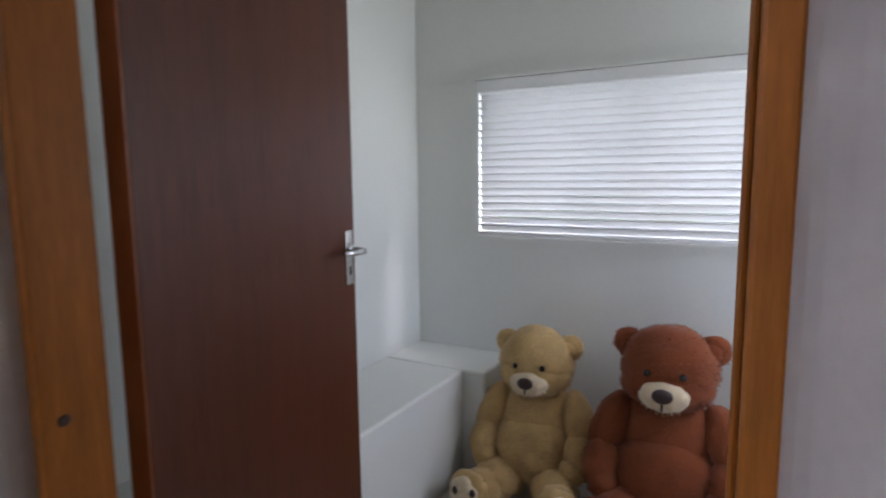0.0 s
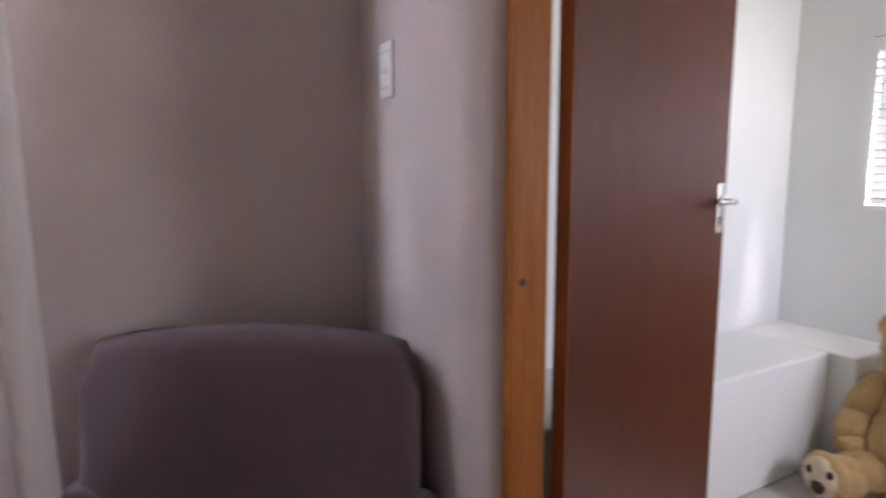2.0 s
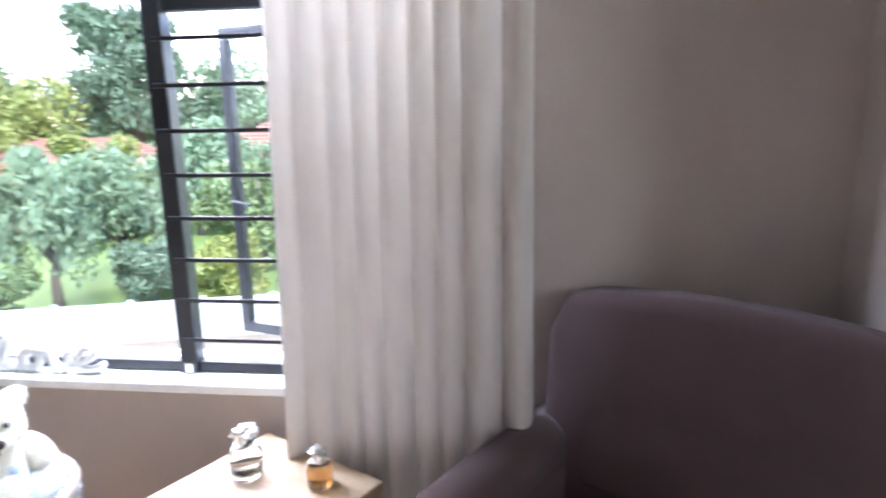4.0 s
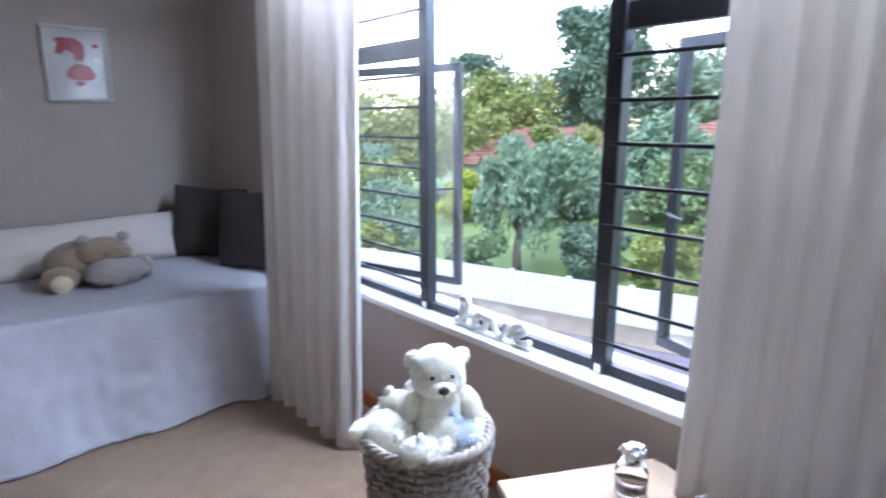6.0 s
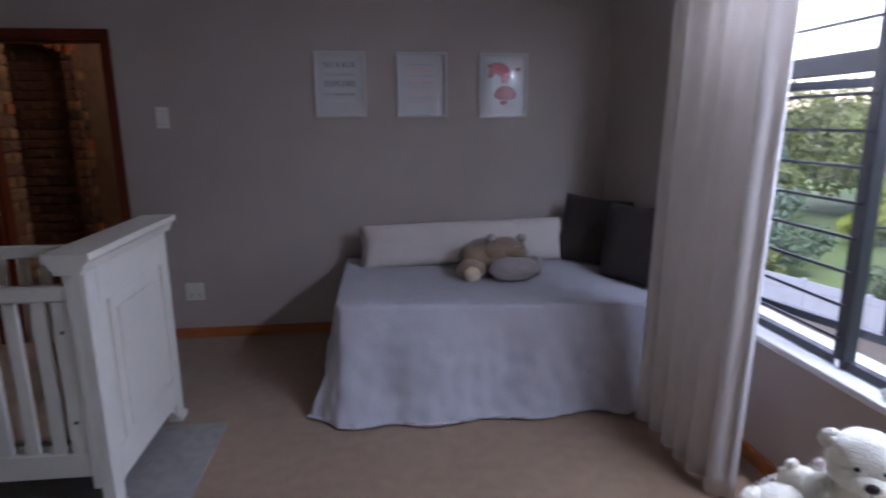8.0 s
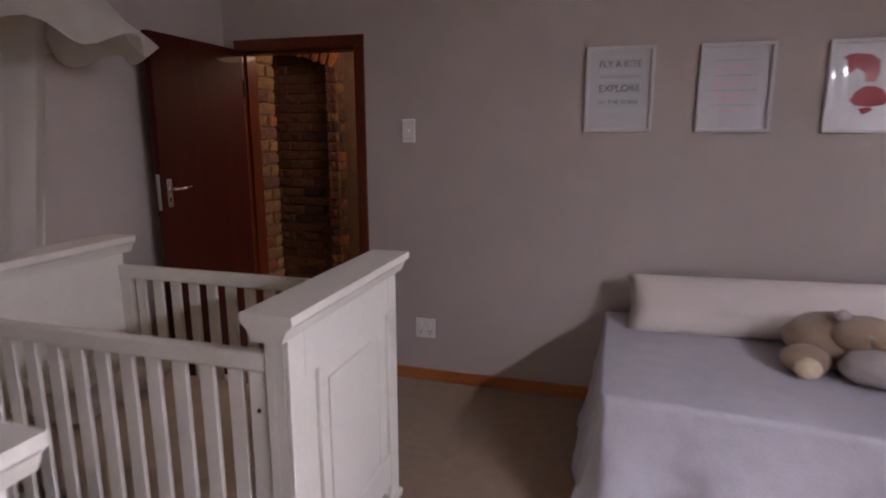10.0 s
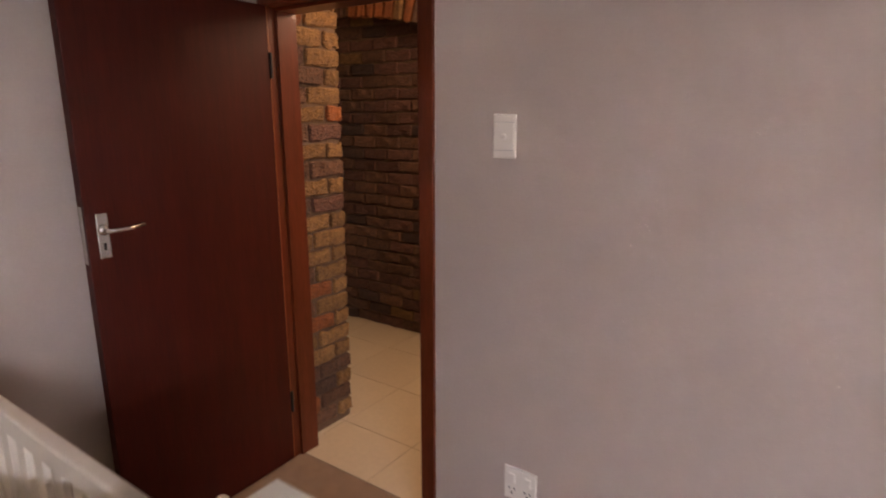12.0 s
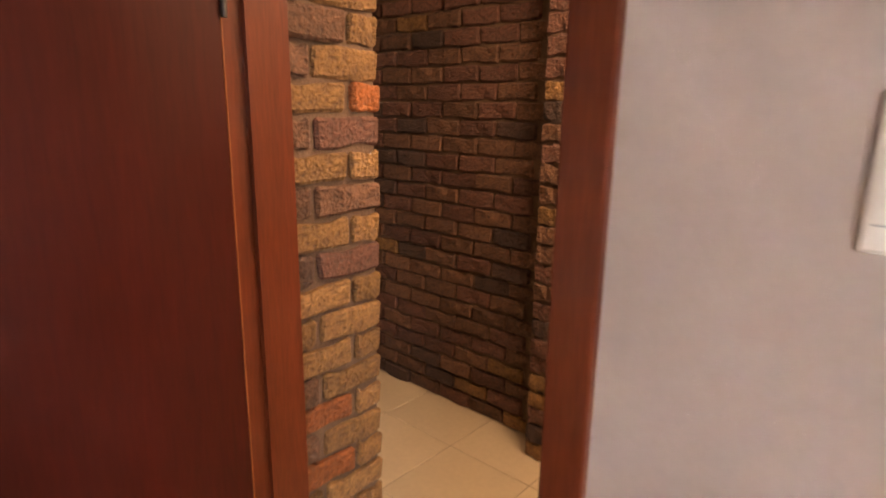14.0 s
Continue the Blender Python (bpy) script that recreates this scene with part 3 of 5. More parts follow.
def bear(name, m, s, mats, label, group="", seed=1, tufts=14000, spread=0.2, reach=1.0):
    """A seated teddy bear that faces +y; mats: fur, pale fur, nose, eye."""
    def e(x, y, z, a, b, c, slot=0, rx=0, ry=0, rz=0):
        return (Vector((x, y, z)) * s, (a * s, b * s, c * s), slot, Euler((radians(rx), radians(ry), radians(rz))).to_matrix().to_4x4())
    blobs = [e(0, -0.01, 0.36, 0.23, 0.19, 0.31), e(0, 0.07, 0.27, 0.235, 0.19, 0.22), e(0, 0.02, 0.775, 0.212, 0.18, 0.2), e(0, 0.06, 0.71, 0.205, 0.15, 0.13)]
    fx = 0.17 + spread * 0.55
    for k in (-1, 1):
        blobs += [e(0.185 * k, -0.01, 0.862, 0.072, 0.042, 0.075, 0, 0, 24 * k, 0), e(0.175 * k, 0.018, 0.855, 0.045, 0.03, 0.048, 0, 0, 24 * k, 0),
                  e(0.25 * k, 0.04, 0.46, 0.09, 0.1, 0.17, 0, 18, -20 * k, 0), e(0.275 * k, 0.13, 0.3, 0.088, 0.105, 0.13, 0, 30, -4 * k, 0), e(0.25 * k, 0.19, 0.23, 0.075, 0.08, 0.075),
                  e(0.16 * k, 0.22 * reach, 0.12, 0.125, 0.2 * reach, 0.118, 0, 4, 0, -22 * k), e((fx - 0.02) * k, 0.4 * reach, 0.12, 0.115, 0.14, 0.12, 0, 0, 0, -16 * k),
                  e(fx * k, 0.475 * reach, 0.14, 0.118, 0.08, 0.14, 0, -12, 0, -14 * k), e(fx * k * 1.03, 0.505 * reach, 0.145, 0.098, 0.065, 0.118, 1, -12, 0, -14 * k)]
    blobs += [e(0, 0.185, 0.69, 0.105, 0.075, 0.068, 1), e(0, 0.15, 0.775, 0.06, 0.05, 0.07)]
    q = lambda x, y, z: Vector((x, y, z)) * s
    beads = [(q(0, 0.258, 0.712), (0.044 * s, 0.026 * s, 0.033 * s), 2), (q(0, 0.262, 0.668), (0.006 * s, 0.006 * s, 0.022 * s), 2)]
    for k in (-1, 1):
        beads.append((q(0.075 * k, 0.19, 0.785), (0.016 * s, 0.014 * s, 0.017 * s), 3))
        beads += [(q(fx * k + x, 0.061 + 0.505 * reach - 0.2 * abs(x), z), (rr * s, 0.014 * s, rr * 1.25 * s), 2) for x, z, rr in ((-0.045, 0.19, 0.02), (0.045, 0.19, 0.02), (0.0, 0.12, 0.034))]
    return plush(name, m, blobs, mats, label, "teddy bear", group, tufts, 0.0125 * s + 0.003, seed, beads)


bear("teddy_bear", pose(-0.6, -7.07, 0, 0, 0, 4), 0.765, [M_FUR1, M_FUR1L, M_NOSE, M_EYE], "large golden teddy bear sitting on the floor", "large teddy bears", 4, spread=0.12)
bear("teddy_bear", pose(-1.15, -7.05, 0, 0, 0, 2), 0.845, [M_FUR2, M_FUR1L, M_NOSE, M_EYE], "large rust brown teddy bear sitting on the floor", "large teddy bears", 9)

# ---- bed in the corner ----
BX0, BX1, BY0, BY1, BZ = -1.86, -0.06, -1.12, -0.06, 0.56
bed = thing("bed", pose(0, 0, 0), "single divan bed pushed into the corner", "bed")
part("mattress", boxes((BX0 + 0.02, BX1, BY0 + 0.02, BY1, 0.3, BZ - 0.015), bevel=0.05, seg=4), M_BOLSTER, bed)
part("base", boxes((BX0 + 0.03, BX1, BY0 + 0.03, BY1, 0.06, 0.3), bevel=0.01), M_CUSHION, bed)
for x in (BX0 + 0.1, BX1 - 0.1):
    for y in (BY0 + 0.12, BY1 - 0.1):
        part("leg", lathe([(0.03, 0), (0.025, 0.06)], 12), M_BOLT, bed).matrix_basis = pose(x, y, 0)


def coverlet():
    bm = bmesh.new()
    nx, ny = 150, 110
    over = 0.585
    slack = 0.2
    rows = []
    for j in range(ny + 1):
        q = BY0 - over - slack + (BY1 - BY0 + over + slack) * j / ny
        row = []
        for i in range(nx + 1):
            p = BX0 - over + (BX1 - BX0 + over) * i / nx
            run = min(1, max(0, (p - BX0) / (BX1 - BX0)))
            edge = BY0 - slack * run
            dx, dy = max(0, BX0 - p), max(0, edge - q)
            d = math.hypot(dx, dy)
            if dx > 0 and dy > 0:
                d = max(dx, dy) + 0.25 * min(dx, dy)
            x, y = max(p, BX0), max(q, edge)
            drop = min(0.55, max(0.0, d - 0.03))
            n1 = noise.noise(Vector((p * 3, q * 3, 0.4)))
            n2 = noise.noise(Vector((p * 14, q * 14, 2.2)))
            z = BZ - drop + 0.005 * n1 + 0.004 * n2
            if d > 0:
                ux, uy = (dx / (dx + dy), dy / (dx + dy))
                fold = 0.022 * math.sin(p * 13 + 2 * n1) * uy + 0.022 * math.sin(q * 15 + 2 * n1) * ux
                k = min(1, drop / 0.3)
                out = 0.022 * min(1, d / 0.04) + (0.5 - 0.36 * run) * drop * (0.45 + 0.55 * drop / 0.5) * (1 if dy > dx else 0.3) + (fold + 0.024 * n1 + 0.014 * n2) * k
                x, y = x - ux * out, y - uy * out
            row.append(bm.verts.new((x, y, max(z, 0.012 + 0.006 * abs(n1)))))
        rows.append(row)
    for a, b in zip(rows, rows[1:]):
        for i in range(nx):
            bm.faces.new((a[i], a[i + 1], b[i + 1], b[i]))
    ob = tagged(part("coverlet", bm, M_COVER, None, "", True), "crinkled lilac grey coverlet draped over the bed", "bedspread")
    ob.modifiers.new("thickness", "SOLIDIFY").thickness = 0.006


coverlet()


def pillow(name, m, w, h, d, material, label, category, seed, pinch=0.75, group=""):
    """A stuffed cushion with drawn-in corners and soft creases."""
    bm = bmesh.new()
    n = 30
    grid = {}
    for s in (1, -1):
        for j in range(n + 1):
            for i in range(n + 1):
                u, v = 2 * i / n - 1, 2 * j / n - 1
                edge = max(abs(u), abs(v)) > 0.999
                if s == -1 and edge:
                    grid[s, i, j] = grid[1, i, j]
                    continue
                th = ((1 - abs(u) ** 2.6) * (1 - abs(v) ** 2.6)) ** 0.42
                pin = 1 - (1 - pinch) * (1 - abs(u * v)) * 0.35
                c = noise.noise(Vector((u * 2 + seed, v * 2, s * 1.3))) * 0.1 + noise.noise(Vector((u * 6 + seed, v * 6, s))) * 0.03
                grid[s, i, j] = bm.verts.new((u * w / 2 * pin, s * d / 2 * th * (1 + c) if not edge else 0, v * h / 2 * pin))
    for s in (1, -1):
        for j in range(n):
            for i in range(n):
                q = [grid[s, i, j], grid[s, i + 1, j], grid[s, i + 1, j + 1], grid[s, i, j + 1]]
                bm.faces.new(q if s == -1 else q[::-1])
    ob = part(name, bm, material, None, "", True)
    ob.matrix_world = m
    return tagged(ob, label, category, group)


pillow("bolster", pose(-1.06, -0.25, 0.69, -24, -1.0, 1.5), 1.44, 0.3, 0.24, M_BOLSTER, "long cream bolster pillow lying against the wall", "pillow", 5, 0.9)
pillow("cushion", pose(-0.2, -0.4, 0.775, -16, 3, -44), 0.52, 0.46, 0.17, M_CUSHION, "charcoal knitted cushion leaning in the corner", "cushion", 11, 0.8, "cushions on the bed")
pillow("cushion", pose(-0.135, -0.9, 0.785, -12, -3, -66), 0.5, 0.47, 0.17, M_CUSHION, "charcoal knitted cushion leaning at the bed's end", "cushion", 17, 0.8, "cushions on the bed")


def v3(x, y, z):
    return Vector((x, y, z))


I4 = Matrix()
plush("soft_toy", pose(-0.93, -0.66, 0.562, 0, 0, 4), [(v3(-0.02, 0.08, 0.11), (0.19, 0.15, 0.115), 0, I4), (v3(0.05, -0.02, 0.16), (0.13, 0.1, 0.085), 0, I4), (v3(0.08, -0.13, 0.075), (0.15, 0.09, 0.075), 1, I4),
      (v3(-0.16, -0.04, 0.06), (0.09, 0.085, 0.06), 0, I4), (v3(-0.17, -0.11, 0.045), (0.05, 0.035, 0.045), 2, I4), (v3(0.23, -0.06, 0.065), (0.055, 0.06, 0.06), 1, I4), (v3(0.16, -0.01, 0.235), (0.03, 0.02, 0.027), 1, I4), (v3(-0.03, -0.01, 0.24), (0.03, 0.02, 0.027), 1, I4),
      (v3(0.1, -0.09, 0.165), (0.075, 0.06, 0.04), 0, I4)],
      [M_FURT, M_FURG, M_FUR1L], "brown and grey plush hippo lying on the bed", "soft toy", "", 7000, 0.009, 21,
      [(v3(0.03, -0.115, 0.19), (0.009, 0.008, 0.009), 1), (v3(0.15, -0.115, 0.19), (0.009, 0.008, 0.009), 1)])


# ---- cots ----
def cot_end(parent, x, out):
    """A cot's end board: raised field between two arched slots, cornice on top, shaped feet below."""
    e = thing_part("end_board", parent)
    e.matrix_basis = pose(x, 0, 0, 0, 0, 0 if out > 0 else 180)
    w = 0.40
    foot = [(-w, 0), (-w + 0.07, 0), (-w + 0.075, 0.03), (-w + 0.11, 0.075), (-w + 0.18, 0.1), (w - 0.18, 0.1), (w - 0.11, 0.075), (w - 0.075, 0.03), (w - 0.07, 0), (w, 0), (w, 0.99), (-w, 0.99)]
    part("board", prism(foot, 0.03, "x"), M_COTW, e)
    # frame members stand proud of the board
    part("stile", boxes((0.03, 0.046, -w, -w + 0.085, 0.03, 0.99), bevel=0.003), M_COTW, e)
    part("stile", boxes((0.03, 0.046, w - 0.085, w, 0.03, 0.99), bevel=0.003), M_COTW, e)
    part("top_member", boxes((0.03, 0.046, -w + 0.085, w - 0.085, 0.84, 0.99), bevel=0.003), M_COTW, e)
    part("bottom_member", boxes((0.03, 0.046, -w + 0.085, w - 0.085, 0.105, 0.24), bevel=0.003), M_COTW, e)
    part("field", boxes((0.03, 0.046, -0.235, 0.235, 0.24, 0.84), bevel=0.003), M_COTW, e)
    part("raised_panel", boxes((0.046, 0.055, -0.19, 0.19, 0.27, 0.79), bevel=0.007), M_COTW, e)
    part("cornice", prism([(-0.035, 0.985), (0.055, 0.985), (0.062, 1.0), (0.07, 1.02), (0.088, 1.036), (0.088, 1.062), (-0.068, 1.062), (-0.068, 1.036), (-0.05, 1.02), (-0.04, 1.0)], 0.89, "y"), M_COTW, e).matrix_basis = pose(0, -0.445, 0)
    for k in (-1, 1):
        part("foot", boxes((-0.012, 0.06, (w - 0.03) * k - 0.043, (w - 0.03) * k + 0.043, 0.0, 0.035), bevel=0.008), M_COTW, e)
    return e


def thing_part(name, parent):
    """The body of a part that carries sub-parts: the inner face board."""
    return part(name, boxes((-0.03, 0.0, -0.4, 0.4, 0.12, 0.985), bevel=0.003), M_COTW, parent)


def cot_side(parent, y, sgn, length):
    s = part("side_rail", boxes((-length / 2, length / 2, y - 0.018, y + 0.018, 0.875, 0.935), bevel=0.008), M_COTW, parent)
    part("lower_rail", boxes((-length / 2, length / 2, y - 0.015, y + 0.015, 0.17, 0.27), bevel=0.005), M_COTW, s)
    part("post", boxes((-length / 2, -length / 2 + 0.06, y - 0.014, y + 0.014, 0.27, 0.875), bevel=0.003), M_COTW, s)
    part("post", boxes((length / 2 - 0.06, length / 2, y - 0.014, y + 0.014, 0.27, 0.875), bevel=0.003), M_COTW, s)
    n = 12
    slat_mesh = mesh_of("slat", boxes((-0.024, 0.024, -0.008, 0.008, 0.27, 0.876), bevel=0.002), M_COTW)
    for k in range(n):
        o = new("slat", slat_mesh)
        o.parent = s
        o.matrix_basis = pose(-length / 2 + 0.06 + (length - 0.12) * (k + 0.5) / n, y, 0)
    for x in (-length / 2 + 0.03, length / 2 - 0.03):
        for z in (0.4, 0.76):
            b = part("bolt", lathe([(0.007, 0), (0.006, 0.004)], 10), M_BOLT, s)
            b.matrix_basis = pose(x, y - 0.014 * sgn, z, 90 * sgn)


def cot(label):
    c = thing("cot", pose(0, 0, 0), label, "cot", "twin cots")
    L = 1.27
    cot_end(c, L / 2 + 0.03, 1)
    cot_end(c, -L / 2 - 0.03, -1)
    cot_side(c, -0.38, 1, L)
    cot_side(c, 0.38, -1, L)
    part("mattress_base", boxes((-L / 2, L / 2, -0.36, 0.36, 0.26, 0.29)), M_COTW, c)
    return c


cot_a = cot("cream painted wooden cot with slatted sides beside the doorway")
cot_a.matrix_world = pose(-3.395, -1.575, 0)
cot_b = copy_thing(cot_a, pose(-3.465, -3.08, 0))
cot_b["label"] = "cream painted wooden cot nearer the middle of the room"
for y, s in ((-1.585, 1), (-3.08, 2)):
    x = -3.413 if s == 1 else -3.465
    bm = boxes((-0.625, 0.625, -0.35, 0.35, 0.292, 0.47), bevel=0.045, seg=4)
    tagged(part("cot_mattress", bm, M_BEDDING, None, "", True), "cot mattress with a blush patterned sheet", "mattress", "cot mattresses").matrix_world = pose(x, y, 0)
    pillow("cot_pillow", pose(x - 0.4, y, 0.52, 90, 0, 90), 0.5, 0.3, 0.12, M_BOLSTER, "small cream pillow lying in the cot", "pillow", 3 * s, 0.85, "cot pillows")
plush("soft_toy", pose(-3.79, -1.72, 0.575, 0, 0, 40), [(v3(0, 0, 0.06), (0.12, 0.07, 0.06), 0, I4), (v3(0.12, 0.02, 0.08), (0.06, 0.055, 0.05), 0, I4), (v3(-0.1, 0.04, 0.04), (0.05, 0.03, 0.03), 0, I4)],
      [M_FURW], "cream plush toy lying on the cot pillow", "soft toy", "", 2000, 0.008, 31)

# canopy net above the cot head
net = thing("canopy_net", pose(-4.02, -1.62, 0), "cream gathered canopy net hung over the cot", "canopy")
bm = bmesh.new()
seg, rings = 72, []
for z, r in ((2.52, 0.02), (2.4, 0.07), (2.25, 0.16), (2.08, 0.29), (1.95, 0.4), (1.87, 0.47), (1.84, 0.5)):
    rings.append([bm.verts.new((max(r * (1 + 0.05 * math.sin(9 * 6.2832 * k / seg) * (z < 2.3)) * math.cos(6.2832 * k / seg), -0.235), r * (1 + 0.05 * math.sin(9 * 6.2832 * k / seg)) * math.sin(6.2832 * k / seg),
                  z + 0.03 * math.sin(9 * 6.2832 * k / seg) * (z < 1.9))) for k in range(seg)])
for a, b in zip(rings, rings[1:]):
    for k in range(seg):
        bm.faces.new((a[k], a[(k + 1) % seg], b[(k + 1) % seg], b[k]))
part("crown", bm, M_NET, net, "", True)
bm = bmesh.new()
rings = []
for j in range(15):
    v = j / 14
    z = 1.98 - 1.2 * v
    rings.append([bm.verts.new((-0.2 + (0.14 - 0.06 * v) * math.cos(a) + 0.012 * math.sin(9 * a + 2 * v), (0.34 - 0.12 * v) * math.sin(a) * 1.0 - 0.05 * v + 0.012 * math.cos(11 * a), z)) for a in [math.pi * (k / 50 - 0.5) for k in range(51)]])
for a, b in zip(rings, rings[1:]):
    for k in range(50):
        bm.faces.new((a[k], a[k + 1], b[k + 1], b[k]))
part("drape", bm, M_NET, net, "", True)
part("cord", tube([(0, 0, 2.5), (0, 0, H)], 0.004, 6), M_PLASTIC, net)

structure("rug", boxes((-3.9, -2.43, -3.5, -1.29, 0.0, 0.006), bevel=0.002), M_RUG, "thin grey rug lying beside the cots", "rug")


# ---- armchair ----
def armchair(m):
    c = thing("armchair", m, "dark brown upholstered armchair set across the corner", "armchair")
    def soft(name, rows, parent, bevel, label="", turn=None):
        bm = bmesh.new()
        for r in rows:
            box(bm, *r, bevel=bevel, seg=5, turn=turn)
        return part(name, bm, M_CHAIR, parent, label, True)
    soft("seat_base", [(-0.36, 0.36, -0.4, 0.36, 0.12, 0.33)], c, 0.03)
    soft("seat_cushion", [(-0.29, 0.29, -0.3, 0.44, 0.325, 0.43)], c, 0.06)
    back = bmesh.new()
    t = bmesh.new()
    n = 18
    prof = []
    for k in range(n + 1):
        u = 2 * k / n - 1
        prof.append((0.405 * u, 0.93 - 0.034 * u * u - 0.17 * max(0, abs(u) - 0.84) ** 1.0 * 4 * max(0, abs(u) - 0.84) / 0.16))
    outline = [(-0.395, 0.2), (0.395, 0.2)] + [(x, z) for x, z in prof[::-1]]
    merge(back, prism(outline, 0.17, "y"))
    bmesh.ops.bevel(back, geom=[e for e in back.edges if abs(e.verts[0].co.y - e.verts[1].co.y) < 0.01], offset=0.045, segments=4, affect="EDGES", profile=0.6)
    b = part("backrest", back, M_CHAIR, c, "", True)
    b.matrix_basis = pose(0, -0.46, 0, 7, 0, 0)
    soft("back_cushion", [(-0.31, 0.31, -0.385, -0.277, 0.42, 0.71)], c, 0.05, "", pose(0, 0.0, 0.02, 8))
    for k in (-1, 1):
        bm = bmesh.new()
        box(bm, min(0.31 * k, 0.45 * k), max(0.31 * k, 0.45 * k), -0.4, 0.4, 0.12, 0.5, bevel=0.045, seg=5)
        merge(bm, tube([(0.39 * k, -0.42, 0.5), (0.39 * k, -0.1, 0.505), (0.39 * k, 0.36, 0.49), (0.39 * k, 0.41, 0.475)], lambda u: 0.078 if u < 0.9 else 0.05, 20))
        part("arm", bm, M_CHAIR, c, "", True)
    for x in (-0.28, 0.28):
        for y in (-0.34, 0.34):
            part("leg", lathe([(0.02, 0), (0.03, 0.12)], 12), M_DOOR, c).matrix_basis = pose(x, y, 0)
    return c


armchair(pose(-0.605, -4.358, 0, 0, 0, 57))

# ---- side table with bottles ----
tb = thing("side_table", pose(-0.35, -3.5, 0, 0, 0, -28), "low pale oak side table beside the armchair", "side table")
part("tabletop", boxes((-0.25, 0.25, -0.225, 0.225, 0.42, 0.45), bevel=0.006), M_TABLE, tb)
for x in (-0.22, 0.22):
    for y in (-0.195, 0.195):
        part("leg", boxes((x - 0.02, x + 0.02, y - 0.02, y + 0.02, 0, 0.42), bevel=0.004), M_TABLE, tb)
part("apron", boxes((-0.215, 0.215, -0.18, 0.18, 0.36, 0.42), bevel=0.003), M_TABLE, tb)


def bottle(x, y, s, amber):
    b = thing("bottle", pose(x, y, 0.451, 0, 0, 40 * s), "small clear glass bottle with crumpled foil top", "bottle", "bottles on the side table")
    part("glass_body", lathe([(0.034 * s, 0), (0.04 * s, 0.006), (0.041 * s, 0.06 * s), (0.034 * s, 0.078 * s), (0.018 * s, 0.09 * s), (0.017 * s, 0.1 * s)], 28), M_JAR, b, "", True)
    part("content", lathe([(0.03 * s, 0.006), (0.036 * s, 0.01), (0.036 * s, 0.03 * s if not amber else 0.05 * s), (0.001, 0.031 * s if not amber else 0.051 * s)], 24), M_AMBER if amber else M_JAR, b, "", True)
    t = ellipsoid((0, 0, 0.115 * s), (0.03 * s, 0.028 * s, 0.022 * s), 3, None, 0.55, 7 * s)
    part("foil_cap", t, M_FOIL, b, "crumpled silver foil")
    t = bmesh.new()
    merge(t, ellipsoid((0, 0, 0.088 * s), (0.026 * s, 0.026 * s, 0.008 * s), 3, None, 0.5, 3 * s))
    part("foil_collar", t, M_FOIL, b)


bottle(-0.245, -3.455, 1.05, False)
bottle(-0.27, -3.66, 0.8, True)

# ---- wicker basket full of soft toys ----
def basket(m, r0, r1, h):
    b = thing("basket", m, "round whitewashed wicker basket filled with soft toys", "basket")
    part("lining", lathe([(r0 - 0.012, 0.01), (r1 - 0.012, h - 0.01), (r1 - 0.02, h - 0.01), (r0 - 0.02, 0.02)], 40), M_WICKER, b, "", True)
    n, rows = 44, 22
    for k in range(n):
        a = 6.2832 * k / n
        part("stake", tube([((r0 + 0.0) * math.cos(a), r0 * math.sin(a), 0.0), (r1 * math.cos(a), r1 * math.sin(a), h)], 0.0042, 5), M_WICKER, b, "", True)
    for j in range(rows):
        z = 0.012 + (h - 0.03) * j / (rows - 1)
        r = r0 + (r1 - r0) * z / h
        pts = []
        for k in range(n * 4 + 1):
            a = 6.2832 * k / (n * 4)
            w = 0.0065 * math.cos(n / 2 * a + math.pi * (j % 2))
            pts.append(((r + w) * math.cos(a), (r + w) * math.sin(a), z))
        part("weaver", tube(pts, 0.0062, 5), M_WICKER, b, "", True)
    for o in (0, 2.1, 4.2):
        pts = [((r1 + 0.008 * math.cos(14 * a + o)) * math.cos(a), (r1 + 0.008 * math.cos(14 * a + o)) * math.sin(a), h + 0.008 * math.sin(14 * a + o)) for a in [6.2832 * k / 120 for k in range(121)]]
        part("rim", tube(pts, 0.0085, 6), M_WICKER, b, "", True)


